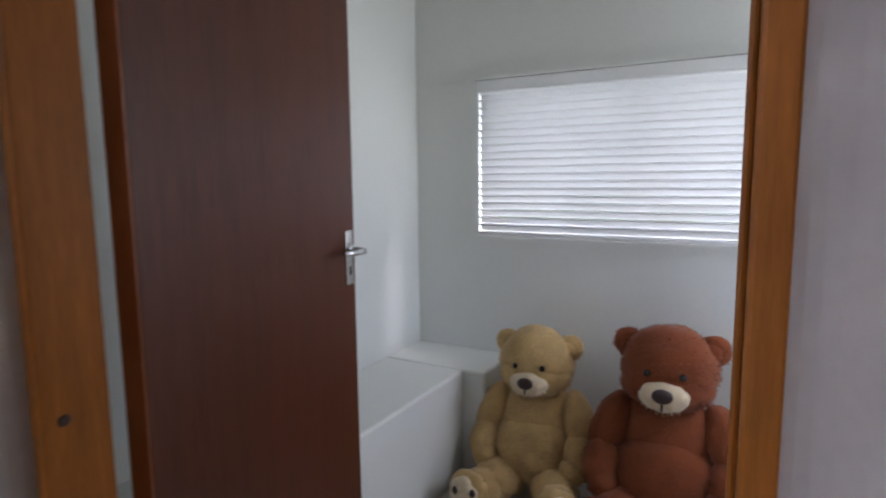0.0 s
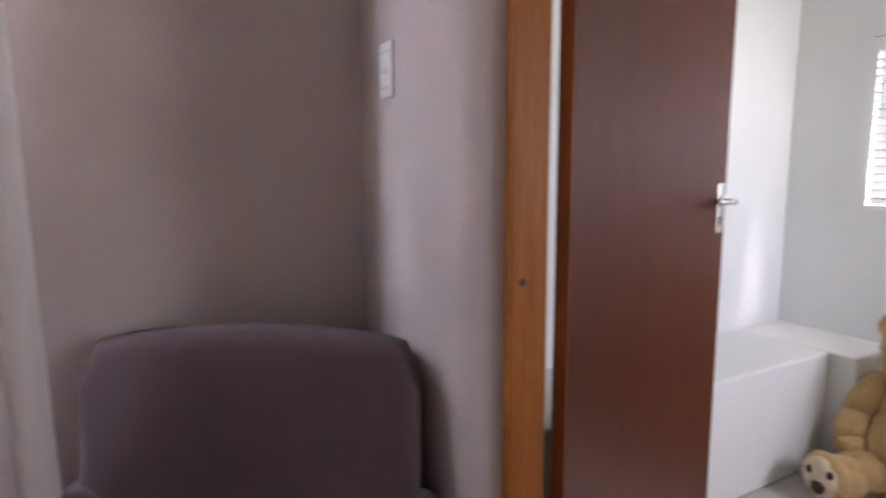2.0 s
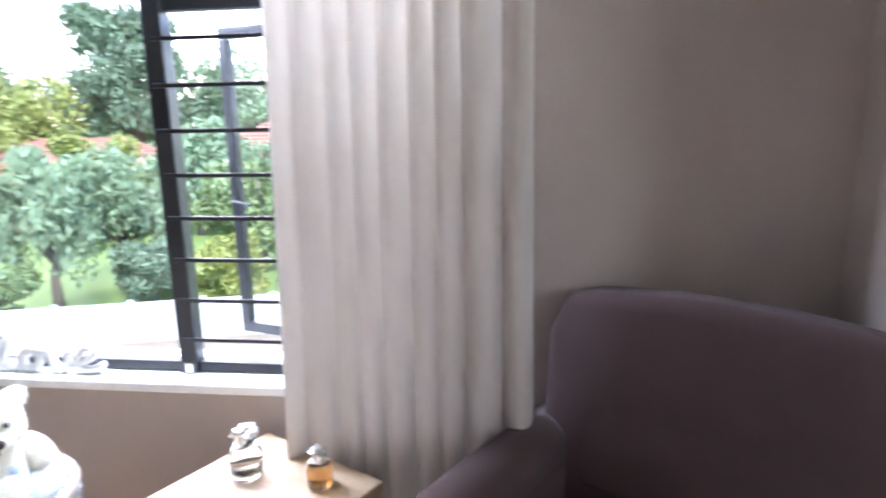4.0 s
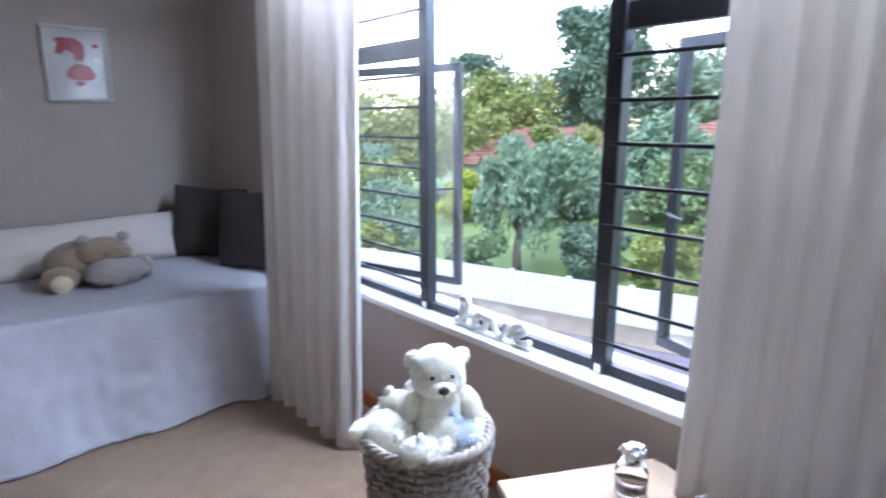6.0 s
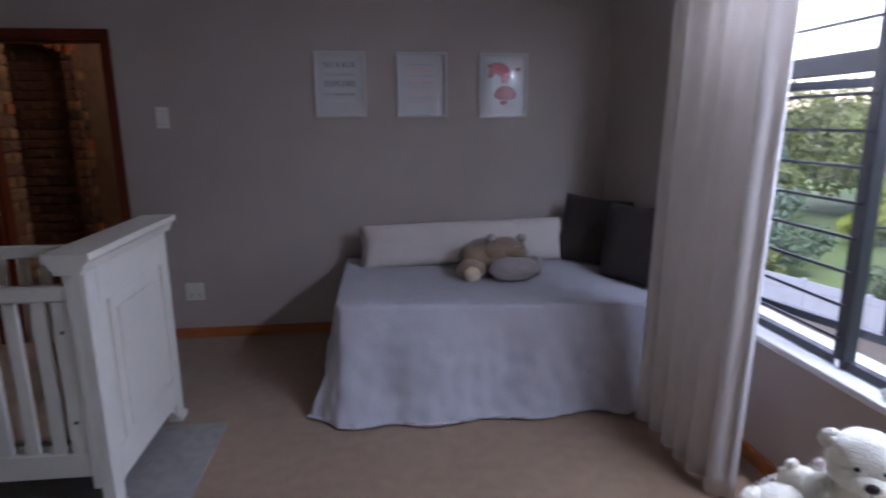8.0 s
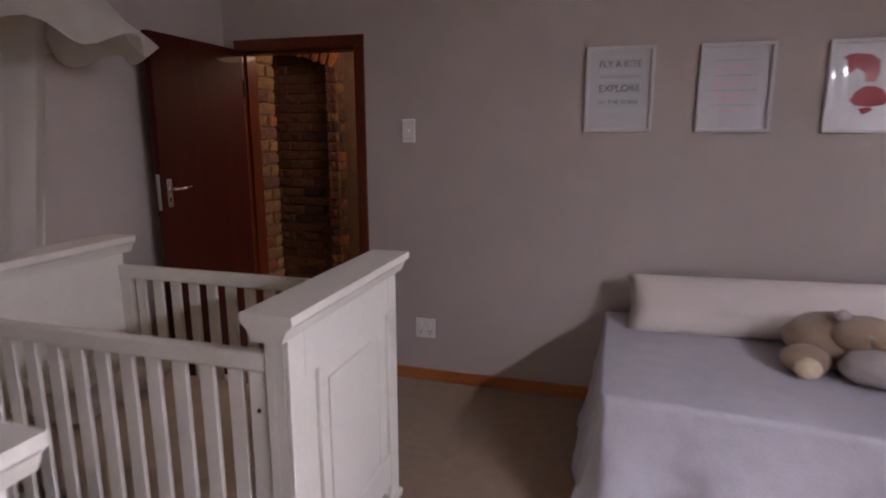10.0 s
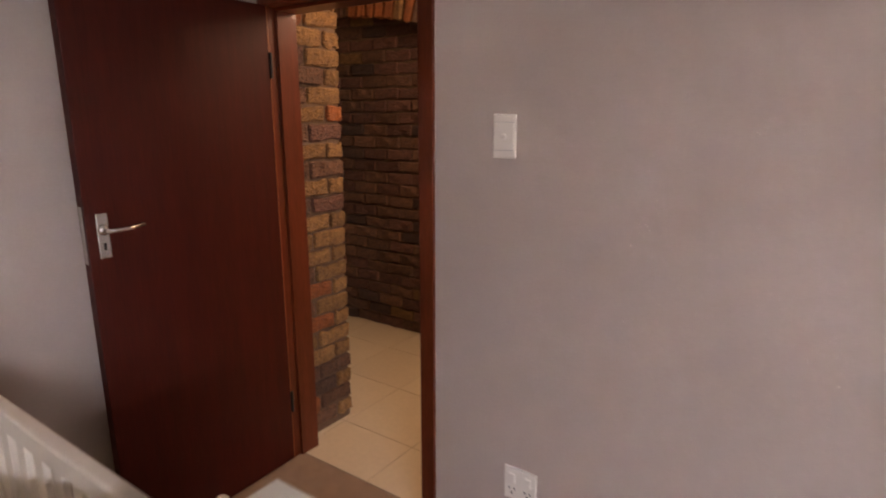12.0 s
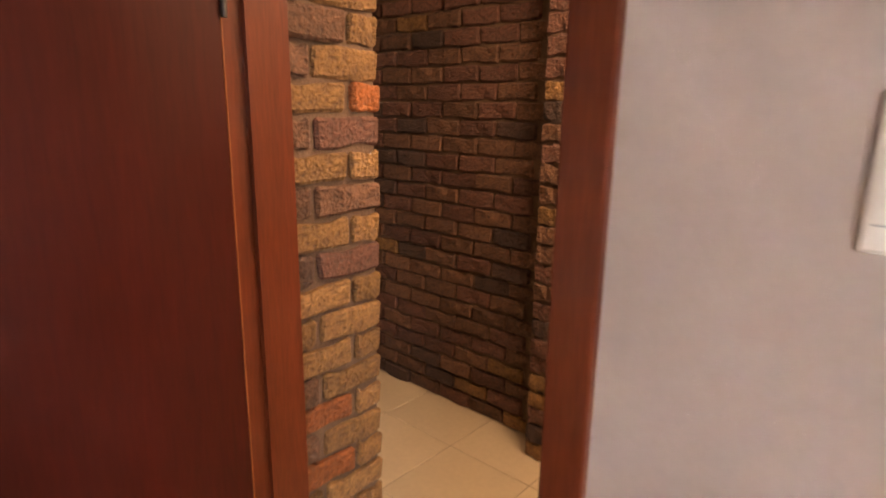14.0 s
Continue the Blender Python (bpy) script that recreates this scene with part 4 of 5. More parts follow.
basket(pose(-0.55, -2.99, 0), 0.14, 0.178, 0.555)
bear("teddy_bear", pose(-0.5, -2.98, 0.43, 0, 0, 150), 0.37, [M_FURW, M_FURW, M_NOSE, M_EYE], "ivory teddy bear sitting in the basket", "toys in the basket", 14, 6000, 0.02, 0.5)
for i, (x, y, z, r, rz, mm, lb) in enumerate(((-0.645, -2.93, 0.54, 0.085, 20, [M_FURW], "ivory plush toy slumped over the basket's rim"), (-0.46, -3.06, 0.51, 0.075, 120, [M_BLUEFUR], "pale blue plush toy in the basket"),
                                            (-0.45, -2.95, 0.56, 0.05, 80, [M_PINKFUR], "pink plush toy in the basket"), (-0.625, -3.06, 0.52, 0.07, 200, [M_FURW], "cream plush toy in the basket"),
                                            (-0.55, -2.88, 0.53, 0.075, 0, [M_FURG], "grey plush toy in the basket"))):
    plush("soft_toy", pose(x, y, z, 8, 10, rz), [(v3(0, 0, 0), (r, r * 0.85, r * 0.9), 0, I4), (v3(r * 0.6, 0.02, r * 0.8), (r * 0.62, r * 0.58, r * 0.55), 0, I4), (v3(r * 0.4, r * 0.5, r * 1.25), (r * 0.24, r * 0.14, r * 0.24), 0, I4),
          (v3(r * 0.4, -r * 0.5, r * 1.25), (r * 0.24, r * 0.14, r * 0.24), 0, I4), (v3(-r * 0.6, r * 0.6, r * 0.2), (r * 0.6, r * 0.3, r * 0.3), 0, I4)], mm, lb, "soft toy", "toys in the basket", 2200, 0.01, 40 + i)

# ---- white word on the sill ----
def word_stroke(points):
    """A smooth ribbon-like stroke through the points (across, up)."""
    pts, out = [Vector((p[0], p[1], 0)) for p in points], []
    for i in range(len(pts) - 1):
        a, b, c, d = pts[max(i - 1, 0)], pts[i], pts[i + 1], pts[min(i + 2, len(pts) - 1)]
        for k in range(6):
            t = k / 6
            out.append(0.5 * ((2 * b) + (c - a) * t + (2 * a - 5 * b + 4 * c - d) * t * t + (3 * b - a - 3 * c + d) * t ** 3))
    out.append(pts[-1])
    return [(0.0, -p.x, p.y) for p in out]


word = thing("word_ornament", pose(0.015, -2.5, WZ0 + 0.001), "white cut-out word ornament standing on the sill", "ornament")
for name, stroke in (("letter_l", [(0.07, 0.03), (0.02, 0.012), (0.0, 0.02), (0.03, 0.03), (0.06, 0.075), (0.065, 0.11), (0.045, 0.122), (0.03, 0.1), (0.035, 0.04), (0.05, 0.014), (0.1, 0.012)]),
                     ("letter_o", [(0.1, 0.014), (0.105, 0.05), (0.135, 0.078), (0.165, 0.06), (0.16, 0.025), (0.13, 0.012), (0.11, 0.03), (0.12, 0.065), (0.16, 0.075), (0.185, 0.068)]),
                     ("letter_v", [(0.185, 0.068), (0.2, 0.07), (0.215, 0.03), (0.235, 0.012), (0.26, 0.03), (0.268, 0.068), (0.285, 0.07)]),
                     ("letter_e", [(0.285, 0.03), (0.33, 0.045), (0.36, 0.065), (0.345, 0.085), (0.315, 0.075), (0.3, 0.045), (0.31, 0.018), (0.345, 0.012), (0.385, 0.03)])):
    bm = tube(word_stroke(stroke), 0.0135, 8)
    part(name, bm, M_WHITEMETAL, word, "", True)


# ---- prints on the wall ----
def lettering(text, size, x, z, y, parent, material, squeeze=1.0):
    cu = bpy.data.curves.new("lettering", "FONT")
    cu.body, cu.size, cu.align_x = text, size, "CENTER"
    cu.extrude = 0.0003
    tmp = new("tmp_text", cu)
    bpy.context.view_layer.update()
    me = bpy.data.meshes.new_from_object(tmp.evaluated_get(bpy.context.evaluated_depsgraph_get()))
    bpy.data.objects.remove(tmp)
    me.materials.clear()
    me.materials.append(material)
    o = new("lettering", me)
    o.parent = parent
    o.matrix_basis = pose(x, y, z, 90) @ Matrix.Diagonal((squeeze, 1, 1, 1))
    return o


def picture(x0, z0, label):
    p = thing("framed_print", pose(x0, -0.0015, z0), label, "picture", "three framed prints")
    w, h = 0.34, 0.43
    part("frame", boxes((0, w, -0.022, 0, 0, 0.018), (0, w, -0.022, 0, h - 0.018, h), (0, 0.018, -0.022, 0, 0.018, h - 0.018), (w - 0.018, w, -0.022, 0, 0.018, h - 0.018), bevel=0.002), M_PFRAME, p)
    part("print", boxes((0.018, w - 0.018, -0.008, -0.002, 0.018, h - 0.018)), M_PAPER, p)
    g = part("pane", boxes((0.018, w - 0.018, -0.0165, -0.0145, 0.018, h - 0.018)), M_GLASS, p)
    g.visible_shadow = False
    return p, w, h


def bar(p, x0, x1, z0, z1, m):
    part("printed_line", boxes((x0, x1, -0.0092, -0.0082, z0, z1)), m, p)


p1, w, h = picture(-2.045, 1.532, "white framed print with lines of dark lettering")
lettering("FLY A KITE", 0.046, w / 2, 0.328, -0.0086, p1, M_INK, 0.95)
lettering("EXPLORE", 0.05, w / 2, 0.205, -0.0086, p1, M_INK, 1.0)
lettering("THE STARS", 0.028, w / 2 + 0.02, 0.142, -0.0086, p1, M_INK, 1.1)
for x0, x1, z0, z1, mm in ((0.1, 0.27, 0.372, 0.386, M_INKGREEN), (0.07, 0.27, 0.298, 0.318, M_INKGREEN), (0.07, 0.27, 0.275, 0.284, M_INKG), (0.07, 0.27, 0.17, 0.19, M_INKGREEN), (0.065, 0.105, 0.143, 0.16, M_INKG), (0.07, 0.27, 0.1, 0.12, M_INKGREEN), (0.07, 0.27, 0.255, 0.265, M_INKGREEN)):
    bar(p1, x0, x1, z0, z1, mm)
p2, w, h = picture(-1.495, 1.528, "white framed print with faint pink lines of text")
for k in range(11):
    bar(p2, 0.075, 0.265 - 0.02 * ((k * 7) % 3), 0.345 - 0.024 * k, 0.352 - 0.024 * k, M_INKPINK if k % 3 else M_INKG)
p3, w, h = picture(-0.932, 1.524, "white framed print of a simple red and pink figure")
part("red_shape", prism([(0.105 + 0.0, 0.15), (0.13, 0.128), (0.19, 0.12), (0.25, 0.13), (0.265, 0.155), (0.235, 0.2), (0.2, 0.215), (0.16, 0.215), (0.125, 0.19)], 0.001), M_RED, p3).matrix_basis = pose(0, -0.0095, 0)
part("pink_shape", prism([(0.06, 0.27), (0.08, 0.33), (0.06, 0.35), (0.1, 0.365), (0.17, 0.36), (0.21, 0.33), (0.215, 0.28), (0.2, 0.235), (0.16, 0.235), (0.155, 0.275), (0.12, 0.3), (0.09, 0.27)], 0.001), M_PINK, p3).matrix_basis = pose(0, -0.0095, 0)
part("small_shape", prism([(0.27, 0.31), (0.255, 0.325), (0.265, 0.335), (0.285, 0.335), (0.295, 0.322)], 0.001), M_RED, p3).matrix_basis = pose(0, -0.0095, 0)
part("small_shape", prism([(0.165, 0.085), (0.145, 0.11), (0.17, 0.118), (0.19, 0.118), (0.205, 0.108), (0.185, 0.095)], 0.001), M_RED, p3).matrix_basis = pose(0, -0.0095, 0)
bar(p3, 0.225, 0.265, 0.082, 0.086, M_INKG)


# ---- switches and sockets ----
def switch(m, label):
    s = thing("light_switch", m, label, "light switch", "light switches")
    part("plate", boxes((-0.04, 0.04, -0.009, 0, -0.068, 0.068), bevel=0.004), M_PLASTIC, s)
    part("rocker_field", boxes((-0.033, 0.033, -0.0105, -0.008, -0.042, 0.042), bevel=0.001), M_PLASTIC, s)
    for z in (-0.0432, 0.0432):
        part("groove", boxes((-0.034, 0.034, -0.0095, -0.0085, z - 0.0008, z + 0.0008)), M_INKG, s)
    part("button", lathe([(0.009, 0), (0.008, 0.004), (0.004, 0.005)], 16), M_PLASTIC, s, "", True).matrix_basis = pose(0, -0.0105, 0, 90)
    return s


switch(pose(-3.043, 0, 1.538), "white light switch on the wall by the doorway")
switch(pose(-0.2, YA, 1.553, 0, 0, 180), "white light switch on the wall above the armchair")
so = thing("wall_socket", pose(-2.948, 0, 0.34), "white double wall socket above the skirting", "socket")
part("plate", boxes((-0.062, 0.062, -0.01, 0, -0.062, 0.062), bevel=0.004), M_PLASTIC, so)
for k in (-1, 1):
    part("rocker", boxes((0.03 * k - 0.012, 0.03 * k + 0.012, -0.015, -0.008, 0.005, 0.04), bevel=0.002), M_PLASTIC, so)
    part("pin_holes", boxes((0.03 * k - 0.003, 0.03 * k + 0.003, -0.0115, -0.0095, -0.04, -0.03), (0.03 * k - 0.012, 0.03 * k - 0.007, -0.0115, -0.0095, -0.022, -0.014), (0.03 * k + 0.007, 0.03 * k + 0.012, -0.0115, -0.0095, -0.022, -0.014)), M_BOLT, so)
ds = thing("door_stop", pose(-4.11, -0.42, 0), "small white door wedge on the carpet", "door stop")
part("body", lathe([(0.03, 0), (0.034, 0.01), (0.03, 0.045), (0.02, 0.055)], 20), M_PLASTIC, ds, "", True)


# ---- brick hall ----
HH = 2.56
HX0, HX1, HY1 = -6.4, -2.6, 1.665
structure("hall_floor_bed", boxes((HX0, HX1, 0.057, HY1 + 0.3, -0.2, -0.004)), M_GROUT, "brown grout bed under the hall tiles", "floor")
structure("hall_ceiling", boxes((HX0 - 0.1, HX1 + 0.1, 0.13, HY1 + 0.4, HH, HH + 0.1)), M_CEIL, "white hall ceiling", "ceiling")
# third box is added out of view to keep daylight off the tiles
structure("hall_wall_end", boxes((HX0 - 0.12, HX0, 0.13, HY1 + 0.3, -0.2, HH), (HX1, HX1 + 0.12, 0.131, HY1 + 0.3, -0.2, HH), (HX0, -5.302, 0.13, 0.25, -0.2, HH)), M_WHITEWALL, "plain plastered hall ends with an added unseen side wall", "wall")
back = structure("hall_wall_back", boxes((HX0, -4.36, HY1 - 0.018, HY1 + 0.25, -0.2, HH), (-4.25, HX1, HY1 - 0.018, HY1 + 0.25, -0.2, HH), (-4.36, -4.25, 1.505, HY1 + 0.25, -0.2, HH)), M_MORTAR, "face brick wall across the hall", "wall")
pier = structure("hall_pier", boxes((-5.3, -4.232, 0.135, 0.462, -0.2, HH)), M_MORTAR, "face brick pier beside the doorway", "wall")
archway = structure("hall_arch", boxes((-6.2, -4.255, 1.5, 1.66, 2.36, HH)), M_MORTAR, "face brick arch over the recess", "arch")
shade = thing("hall_lamp", pose(-3.45, 0.95, 2.46), "round warm glass ceiling lamp in the hall", "ceiling lamp")
part("base_plate", lathe([(0.12, 0.07), (0.12, 0.1)], 32), M_PLASTIC, shade)

# floor tiles, pitch 0.455
rnd = random.Random(5)
tile_meshes = {}
def tile_mesh(w, d):
    key = (round(w, 3), round(d, 3))
    if key not in tile_meshes:
        tile_meshes[key] = mesh_of("tile", boxes((0, w, 0, d, -0.012, 0.0), bevel=0.002, seg=1), M_TILE)
    return tile_meshes[key]


hall_floor = structure("hall_floor", boxes((-4.19, -3.31, 0.056, 0.062, -0.01, 0.001)), M_GROUT, "cream ceramic tiles on the hall floor", "floor")
P = 0.455
for i in range(-4, 5):
    for j in range(-3, 2):
        x0, y0 = -4.657 + P * i, 1.305 + P * j
        a, b = max(x0 + 0.002, HX0), min(x0 + P - 0.002, HX1)
        c, d = max(y0 + 0.002, 0.062), min(y0 + P - 0.002, HY1 + 0.01)
        if b - a > 0.02 and d - c > 0.02:
            o = new("tile", tile_mesh(b - a, d - c))
            o.parent = hall_floor
            o.matrix_basis = pose(a, c, rnd.uniform(-0.0006, 0.0006))

# bricks: a few rough shapes of each length, shared
def brick_mesh(w, h, d, seed, material):
    t = bmesh.new()
    bmesh.ops.create_cube(t, size=1)
    bmesh.ops.subdivide_edges(t, edges=[e for e in t.edges if abs(e.verts[0].co.x - e.verts[1].co.x) > 0.5], cuts=2)
    r = random.Random(seed)
    for v in t.verts:
        v.co = Vector((v.co.x * w + r.uniform(-0.006, 0.006), v.co.y * d + r.uniform(-0.005, 0.005), v.co.z * h + r.uniform(-0.006, 0.006)))
    bmesh.ops.bevel(t, geom=[e for e in t.edges if e.calc_face_angle(0) > 0.6], offset=0.008, segments=1, affect="EDGES")
    return mesh_of("brick", t, material)


BRICKS = {}
for wname, w in (("full", 0.212), ("half", 0.1), ("soldier", 0.066)):
    for mi, mm in enumerate(M_BRICKS):
        for s in range(2):
            BRICKS[wname, mi, s] = brick_mesh(w, 0.073 if wname != "soldier" else 0.2, 0.06, 31 * mi + s + 7, mm)


def lay(parent, start, along, inward, courses, layout, weights, z0=0.004, course=0.0853):
    """Lays courses of bricks. along, inward: unit directions; layout(course) gives (offset, kind) pairs."""
    ang = math.degrees(math.atan2(along[1], along[0]))
    for c in range(courses):
        for off, kind, *tone in layout(c):
            mi = tone[0] if tone else rnd.choices(range(5), weights)[0]
            o = new("brick", BRICKS[kind, mi, rnd.randrange(2)])
            o.parent = parent
            proud = rnd.uniform(-0.003, 0.006)
            o.matrix_basis = pose(start[0] + along[0] * off - inward[0] * proud, start[1] + along[1] * off - inward[1] * proud, z0 + course * (c + 0.5) - 0.003, 0, rnd.uniform(-0.8, 0.8), ang + rnd.choice((0, 180)))


def quoin_end(c):
    """Header and stretcher by turns, from the corner inwards; one header is bright orange."""
    if c % 2:
        return [(0.106, "full"), (0.276, "half")]
    return [(0.05, "half", 2 if c == 18 else 0), (0.217, "full")]


# end face of the pier, towards the doorway
lay(pier, (-4.248, 0.474), (0, -1), (-1, 0), 29, quoin_end, (6, 1.6, 0.5, 1.2, 3.5), 0.032)
# far side of the pier
lay(pier, (-4.27, 0.447), (-1, 0), (0, -1), 29, lambda c: [(0.106 + 0.112 * (c % 2) + 0.2245 * k, "full") for k in range(2)], (3, 3, 1, 3, 3), 0.032)
# back wall, stretcher bond
lay(back, (-4.36, 1.66), (-1, 0), (0, 1), 28, lambda c: [(0.112 * (c % 2) + 0.2245 * (k + 0.5), "full") for k in range(7)], (0.8, 4, 0, 1.2, 5))
# quoin at the recess
lay(back, (-4.355, 1.514), (1, 0), (0, 1), 28, lambda c: [(0.055, "half")], (2, 3, 0.6, 2, 3))
lay(back, (-4.264, 1.5), (0, 1), (-1, 0), 28, lambda c: [(0.07, "half")], (4, 2, 1.5, 1, 3))
# segmental arch of soldier bricks
R, cx, half = 2.55, -5.2, 0.9
for k in range(24):
    a = (k - 11.5) / 11.5 * math.asin(half / R)
    mi = rnd.choices(range(5), (2, 1, 5, 0, 3))[0]
    o = new("brick", BRICKS["soldier", mi, rnd.randrange(2)])
    o.parent = archway
    zc = 2.26 - R + 0.0
    o.matrix_basis = pose(cx + (R + 0.1) * math.sin(a), 1.5, zc + (R + 0.1) * math.cos(a), 0, math.degrees(a), 0)

# ---- outside ----
GZ = -3.2
structure("ground", boxes((-300, 600, -500, 500, GZ - 0.3, GZ)), M_GRASS, "green lawn reaching into the distance", "ground")
structure("wall_outer_base", boxes((XL - 0.15, 0.0, BY - 0.2, 2.2, GZ, -0.23)), M_EXT, "plastered lower storey of the house", "wall")
FA, FB = Vector((13.0, -7.5, GZ)), Vector((5.6, 18.0, GZ))
fd = (FB - FA).normalized()
fn = Vector((fd.y, -fd.x, 0))
fang = math.degrees(math.atan2(fd.y, fd.x))
drive = structure("road", boxes((0, 27, 1.3, 9.0, 0.0, 0.02)), M_DRIVE, "grey paved driveway beside the house", "driveway")
drive.matrix_world = pose(*FA, 0, 0, fang)
verge = structure("verge", boxes((0, 27, 0.1, 1.3, 0.0, 0.05), bevel=0.02), M_VERGE, "strip of dry leaves along the wall", "verge")
verge.matrix_world = pose(*FA, 0, 0, fang)
fence = thing("garden_wall", pose(*FA, 0, 0, fang), "low white precast concrete garden wall", "garden wall")
pmesh, qmesh = mesh_of("panel", boxes((0.05, 1.45, -0.02, 0.02, 0.0, 0.92), bevel=0.008), M_PRECAST), mesh_of("post", boxes((-0.06, 0.06, -0.05, 0.05, 0.0, 0.97), bevel=0.012), M_PRECAST)
for k in range(18):
    for nm, me in (("panel", pmesh), ("post", qmesh)):
        o = new(nm, me)
        o.parent = fence
        o.matrix_basis = pose(1.5 * k, 0, 0)


def tree(x, y, height, spread, leaf, seed, leaves=5000, size=0.22, trunk_h=0.4, droop=0.0, name="tree", label="leafy green garden tree", ground=GZ, trunk_r=0.16):
    """Tapered trunk with limbs; a crown of clumps made of many small leaves."""
    r = np.random.RandomState(seed)
    t = thing(name, pose(x, y, ground), label, name, "garden trees" if name == "tree" else "garden shrubs")
    bm = tube([(0, 0, 0), (0.06 * height * (r.rand() - 0.5), 0.0, height * trunk_h * 0.5), (0.1 * (r.rand() - 0.5) * height, 0.05 * height * (r.rand() - 0.5), height * trunk_h), (0, 0, height * 0.8)], lambda u: trunk_r * (1 - 0.75 * u), 9)
    clumps = []
    n = 15
    for k in range(n):
        a, e = 6.2832 * k / n * 2.4 + r.rand(), r.rand()
        rad = spread * (0.25 + 0.6 * r.rand())
        c = np.array([rad * math.cos(a), rad * math.sin(a), height * (trunk_h + (1 - trunk_h) * (0.1 + 0.78 * e))])
        c[:2] *= 1.15 - 0.7 * max(0, e - 0.4)
        clumps.append((c, spread * (0.28 + 0.2 * r.rand())))
        merge(bm, tube([(0, 0, height * trunk_h * (0.7 + 0.5 * e)), tuple(c * np.array([0.5, 0.5, 0.9])), tuple(c)], lambda u: trunk_r * 0.4 * (1 - 0.8 * u), 5))
    part("trunk", bm, M_BARK, t, "", True)
    per = leaves // n
    verts, faces = [], []
    for c, rad in clumps:
        d = r.normal(size=(per, 3))
        d /= np.linalg.norm(d, axis=1)[:, None]
        p = c + d * rad * (r.rand(per, 1) ** 0.4) * np.array([1, 1, 0.72])
        p[:, 2] -= droop * rad * r.rand(per) ** 2 * 2
        u = r.normal(size=(per, 3))
        u[:, 2] -= droop * 2
        u /= np.linalg.norm(u, axis=1)[:, None]
        w = np.cross(u, r.normal(size=(per, 3)))
        w /= np.linalg.norm(w, axis=1)[:, None]
        s = size * (0.5 + r.rand(per, 1))
        for q, uu, ww, ss in zip(p, u, w, s):
            i = len(verts)
            verts += [q - uu * ss, q + ww * ss * 0.32, q + uu * ss, q - ww * ss * 0.32]
            faces.append((i, i + 1, i + 2, i + 3))
    me = bpy.data.meshes.new("crown")
    me.from_pydata([tuple(v) for v in verts], [], faces)
    me.materials.append(leaf)
    o = new("crown", me)
    o.parent = t
    return t


# garden behind the wall
tree(11.6, 7.4, 4.3, 1.25, M_LEAFB, 1, 5200, 0.12, 0.42, 1.1, label="drooping blue-green tree on the lawn", trunk_r=0.15)
tree(14.4, 7.4, 4.2, 1.7, M_LEAFB, 2, 6500, 0.12, 0.35, 0.8, label="drooping blue-green tree on the lawn", trunk_r=0.13)
tree(17.0, 4.2, 3.6, 2.0, M_LEAF, 3, 7000, 0.16, 0.25)
tree(16.5, 0.5, 4.2, 2.0, M_LEAFB, 4, 7000, 0.17, 0.25)
tree(26, 23, 7.2, 5.6, M_LEAFY, 5, 12000, 0.22, 0.3, label="spreading yellow-green tree behind the lawn")
tree(19, 25, 6.2, 4.6, M_LEAFY, 6, 10000, 0.22, 0.3, label="spreading yellow-green tree behind the lawn")
tree(31, 17.5, 12.0, 4.2, M_LEAFD, 7, 14000, 0.24, 0.3, label="tall deep green tree behind the roofs")
tree(38, 12, 10.5, 6.0, M_LEAFB, 8, 12000, 0.26, 0.25, label="tall blue-green tree behind the roofs")
tree(29, 27, 9.6, 2.6, M_LEAFD, 9, 3500, 0.2, 0.5, label="tall thin-crowned tree far behind the lawn")
tree(40, 1, 10.0, 6.5, M_LEAFB, 10, 10000, 0.28, 0.25)
tree(13, 31, 6.5, 5.0, M_LEAF, 11, 9000, 0.24, 0.25)
tree(42, 30, 9.0, 8.0, M_LEAFD, 12, 9000, 0.3, 0.25)
tree(8.5, 24, 5.5, 3.0, M_LEAFB, 18, 7000, 0.2, 0.25)
tree(22.5, 9.5, 4.4, 1.9, M_LEAFB, 15, 6000, 0.16, 0.3, 0.4)
tree(23.0, 7.5, 5.4, 2.4, M_LEAFB, 41, 6500, 0.17, 0.25, 0.5)
tree(22.8, 2.6, 5.2, 2.4, M_LEAF, 42, 6500, 0.17, 0.25)
tree(21.0, 13.2, 4.8, 2.0, M_LEAFY, 43, 5500, 0.16, 0.25, 0.2)
tree(17.0, 15.4, 2.5, 1.2, M_LEAFL, 13, 3500, 0.13, 0.1, 0, "shrub", "bright lime yellow shrub on the lawn", trunk_r=0.05)
for i, (x, y, hh) in enumerate(((10.1, 7.6, 1.5), (11.9, 4.9, 1.9), (12.3, 3.0, 2.0), (12.7, 1.0, 2.0), (13.4, -1.5, 2.3), (9.0, 11.5, 1.5), (9.0, 15.0, 2.0), (13.2, 5.8, 1.6))):
    tree(x, y, hh, 1.0, (M_LEAF, M_LEAFD, M_LEAFY)[i % 3], 20 + i, 3600, 0.1, 0.12, 0, "shrub", "leafy green shrub behind the garden wall", trunk_r=0.04)


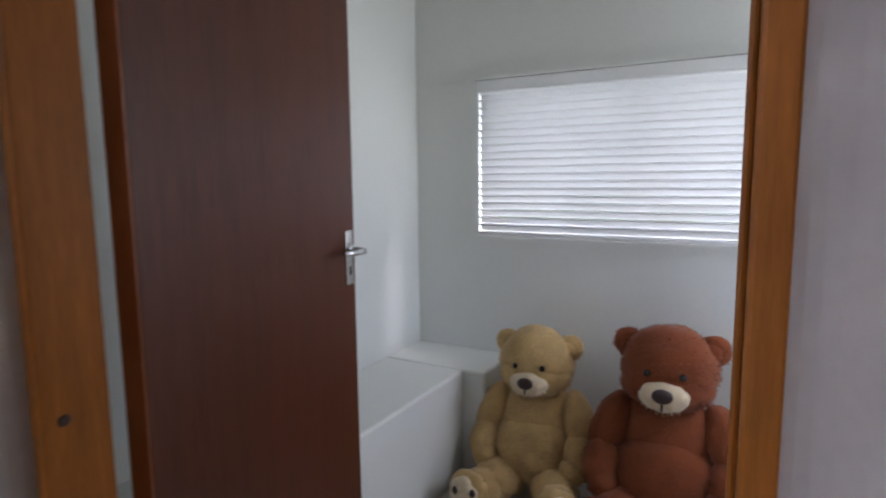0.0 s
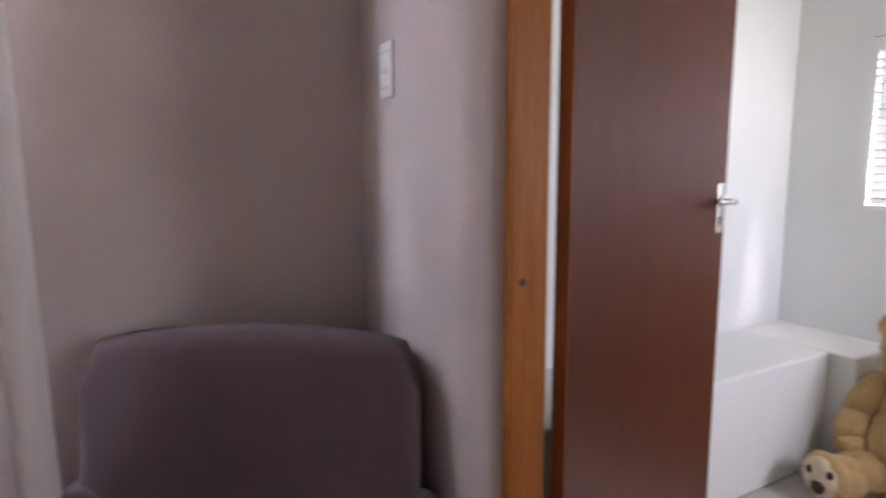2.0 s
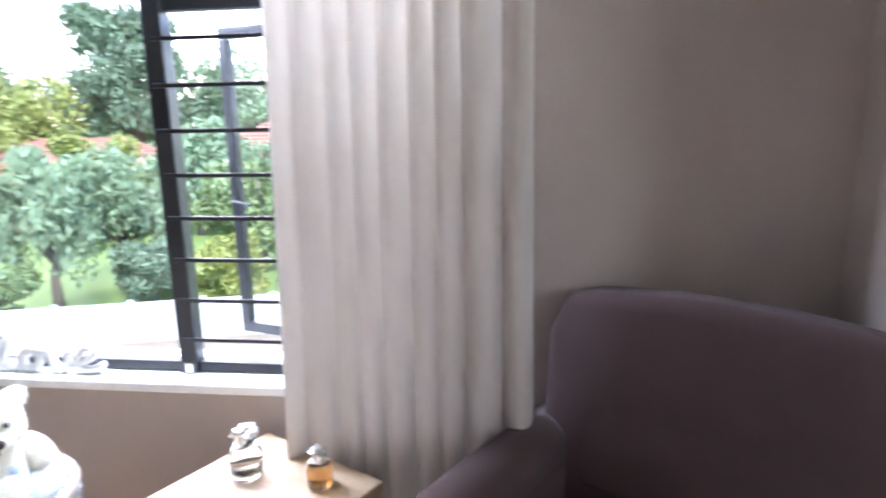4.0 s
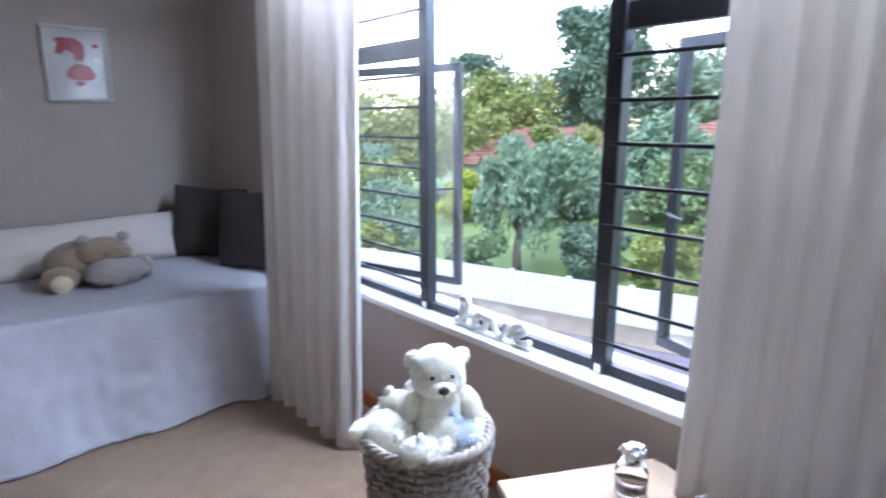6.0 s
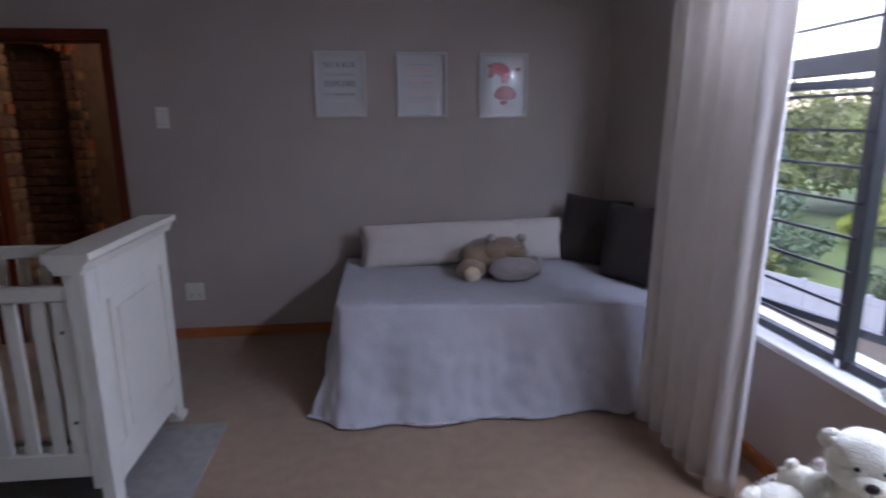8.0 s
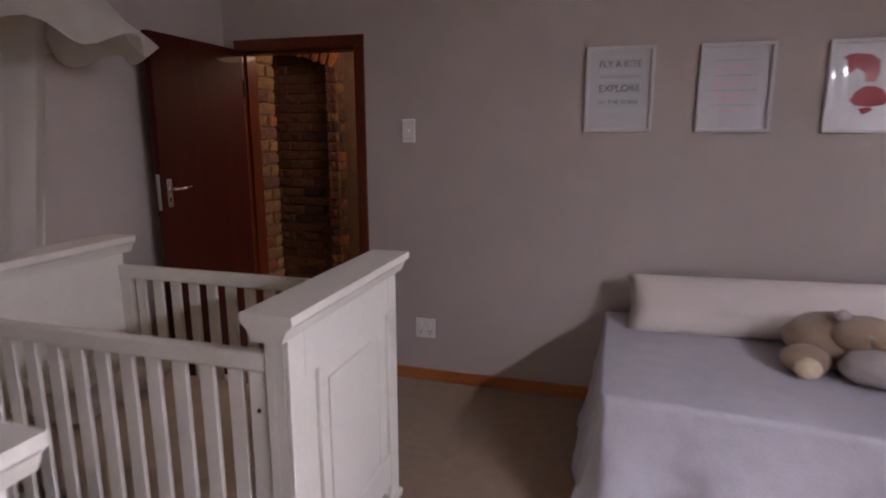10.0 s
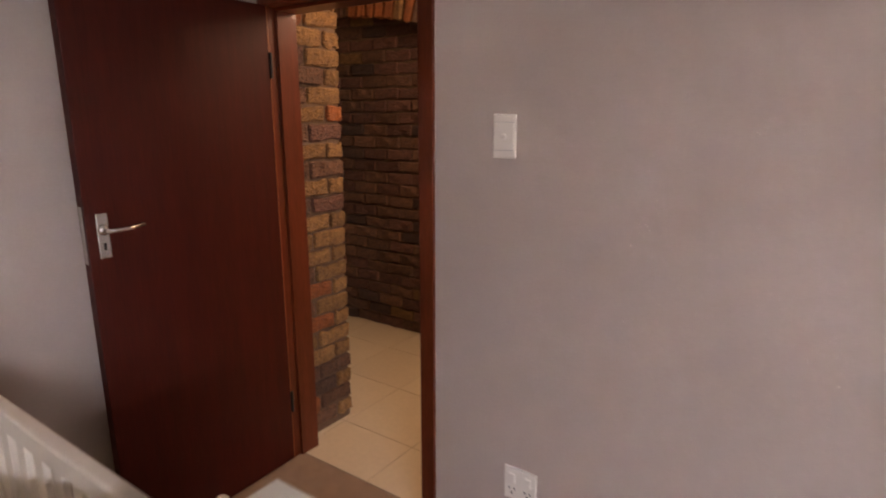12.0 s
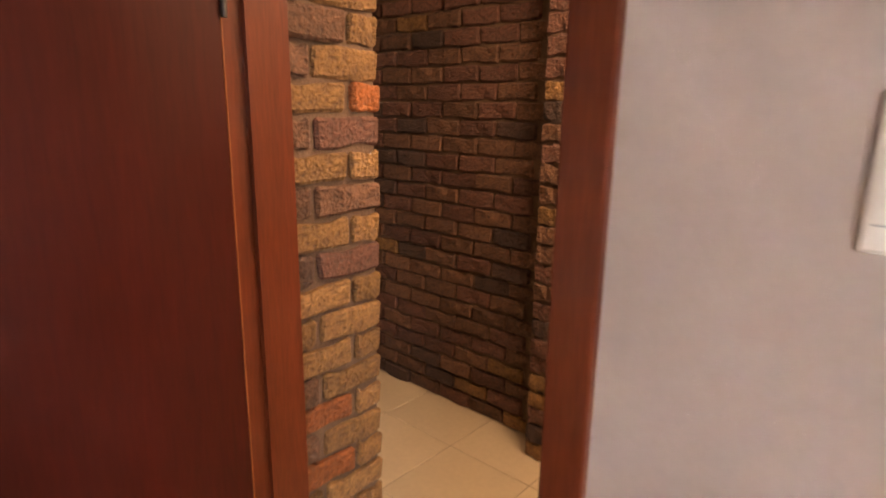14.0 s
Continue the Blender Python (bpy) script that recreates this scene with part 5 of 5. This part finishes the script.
for i, (x, y, hh) in enumerate(((10.3, 13.0, 2.6), (9.2, 16.5, 2.8), (12.2, 16.0, 3.2), (14.5, 19.5, 3.6), (10.8, 20.5, 3.4))):
    tree(x, y, hh, 1.6, (M_LEAFB, M_LEAF, M_LEAFY)[i % 3], 60 + i, 5000, 0.13, 0.12, 0.2, "shrub", "dense green hedge shrub on the lawn", trunk_r=0.05)


def house(m, w, d, hwall, hroof, label):
    hs = thing("house", m, label, "house", "neighbouring houses")
    part("wall", boxes((0, w, 0, d, 0, hwall)), M_HOUSEWALL, hs)
    bm = bmesh.new()
    o, rid = 0.5, d / 2
    a = [bm.verts.new(p) for p in ((-o, -o, hwall - 0.05), (w + o, -o, hwall - 0.05), (w + o, d + o, hwall - 0.05), (-o, d + o, hwall - 0.05))]
    r0, r1 = bm.verts.new((rid, d / 2, hwall + hroof)), bm.verts.new((w - rid, d / 2, hwall + hroof))
    for f in ((a[0], a[1], r1, r0), (a[1], a[2], r1), (a[2], a[3], r0, r1), (a[3], a[0], r0), (a[3], a[2], a[1], a[0])):
        bm.faces.new(f)
    roof = part("roof", bm, M_ROOF, hs, "red clay tiles")
    n = 14
    for k in range(n):
        t = (k + 0.5) / n
        z, y0 = hwall - 0.05 + (hroof + 0.05) * t, -o + (d / 2 + o) * t
        x0, x1 = -o + (rid + o) * t, w + o - (rid + o) * t
        part("tile_course", boxes((x0, x1, y0 - 0.06, y0 + 0.12, z - 0.01, z + 0.07)), M_ROOF, roof)
    for k in range(3):
        wd = part("window", boxes((1.5 + k * w / 3, 2.9 + k * w / 3, -0.05, 0.02, 0.9, 2.1)), M_PRECAST, hs)
        part("pane", boxes((1.58 + k * w / 3, 2.82 + k * w / 3, -0.06, -0.052, 0.98, 2.02)), M_HGLASS, wd)
    return hs


house(pose(20.5, 20.0, GZ, 0, 0, -52), 11, 7, 2.4, 1.9, "single storey house with a red tiled roof")
house(pose(25, 11.0, GZ, 0, 0, -82), 12, 8, 3.2, 2.3, "cream house with a red clay tiled roof")
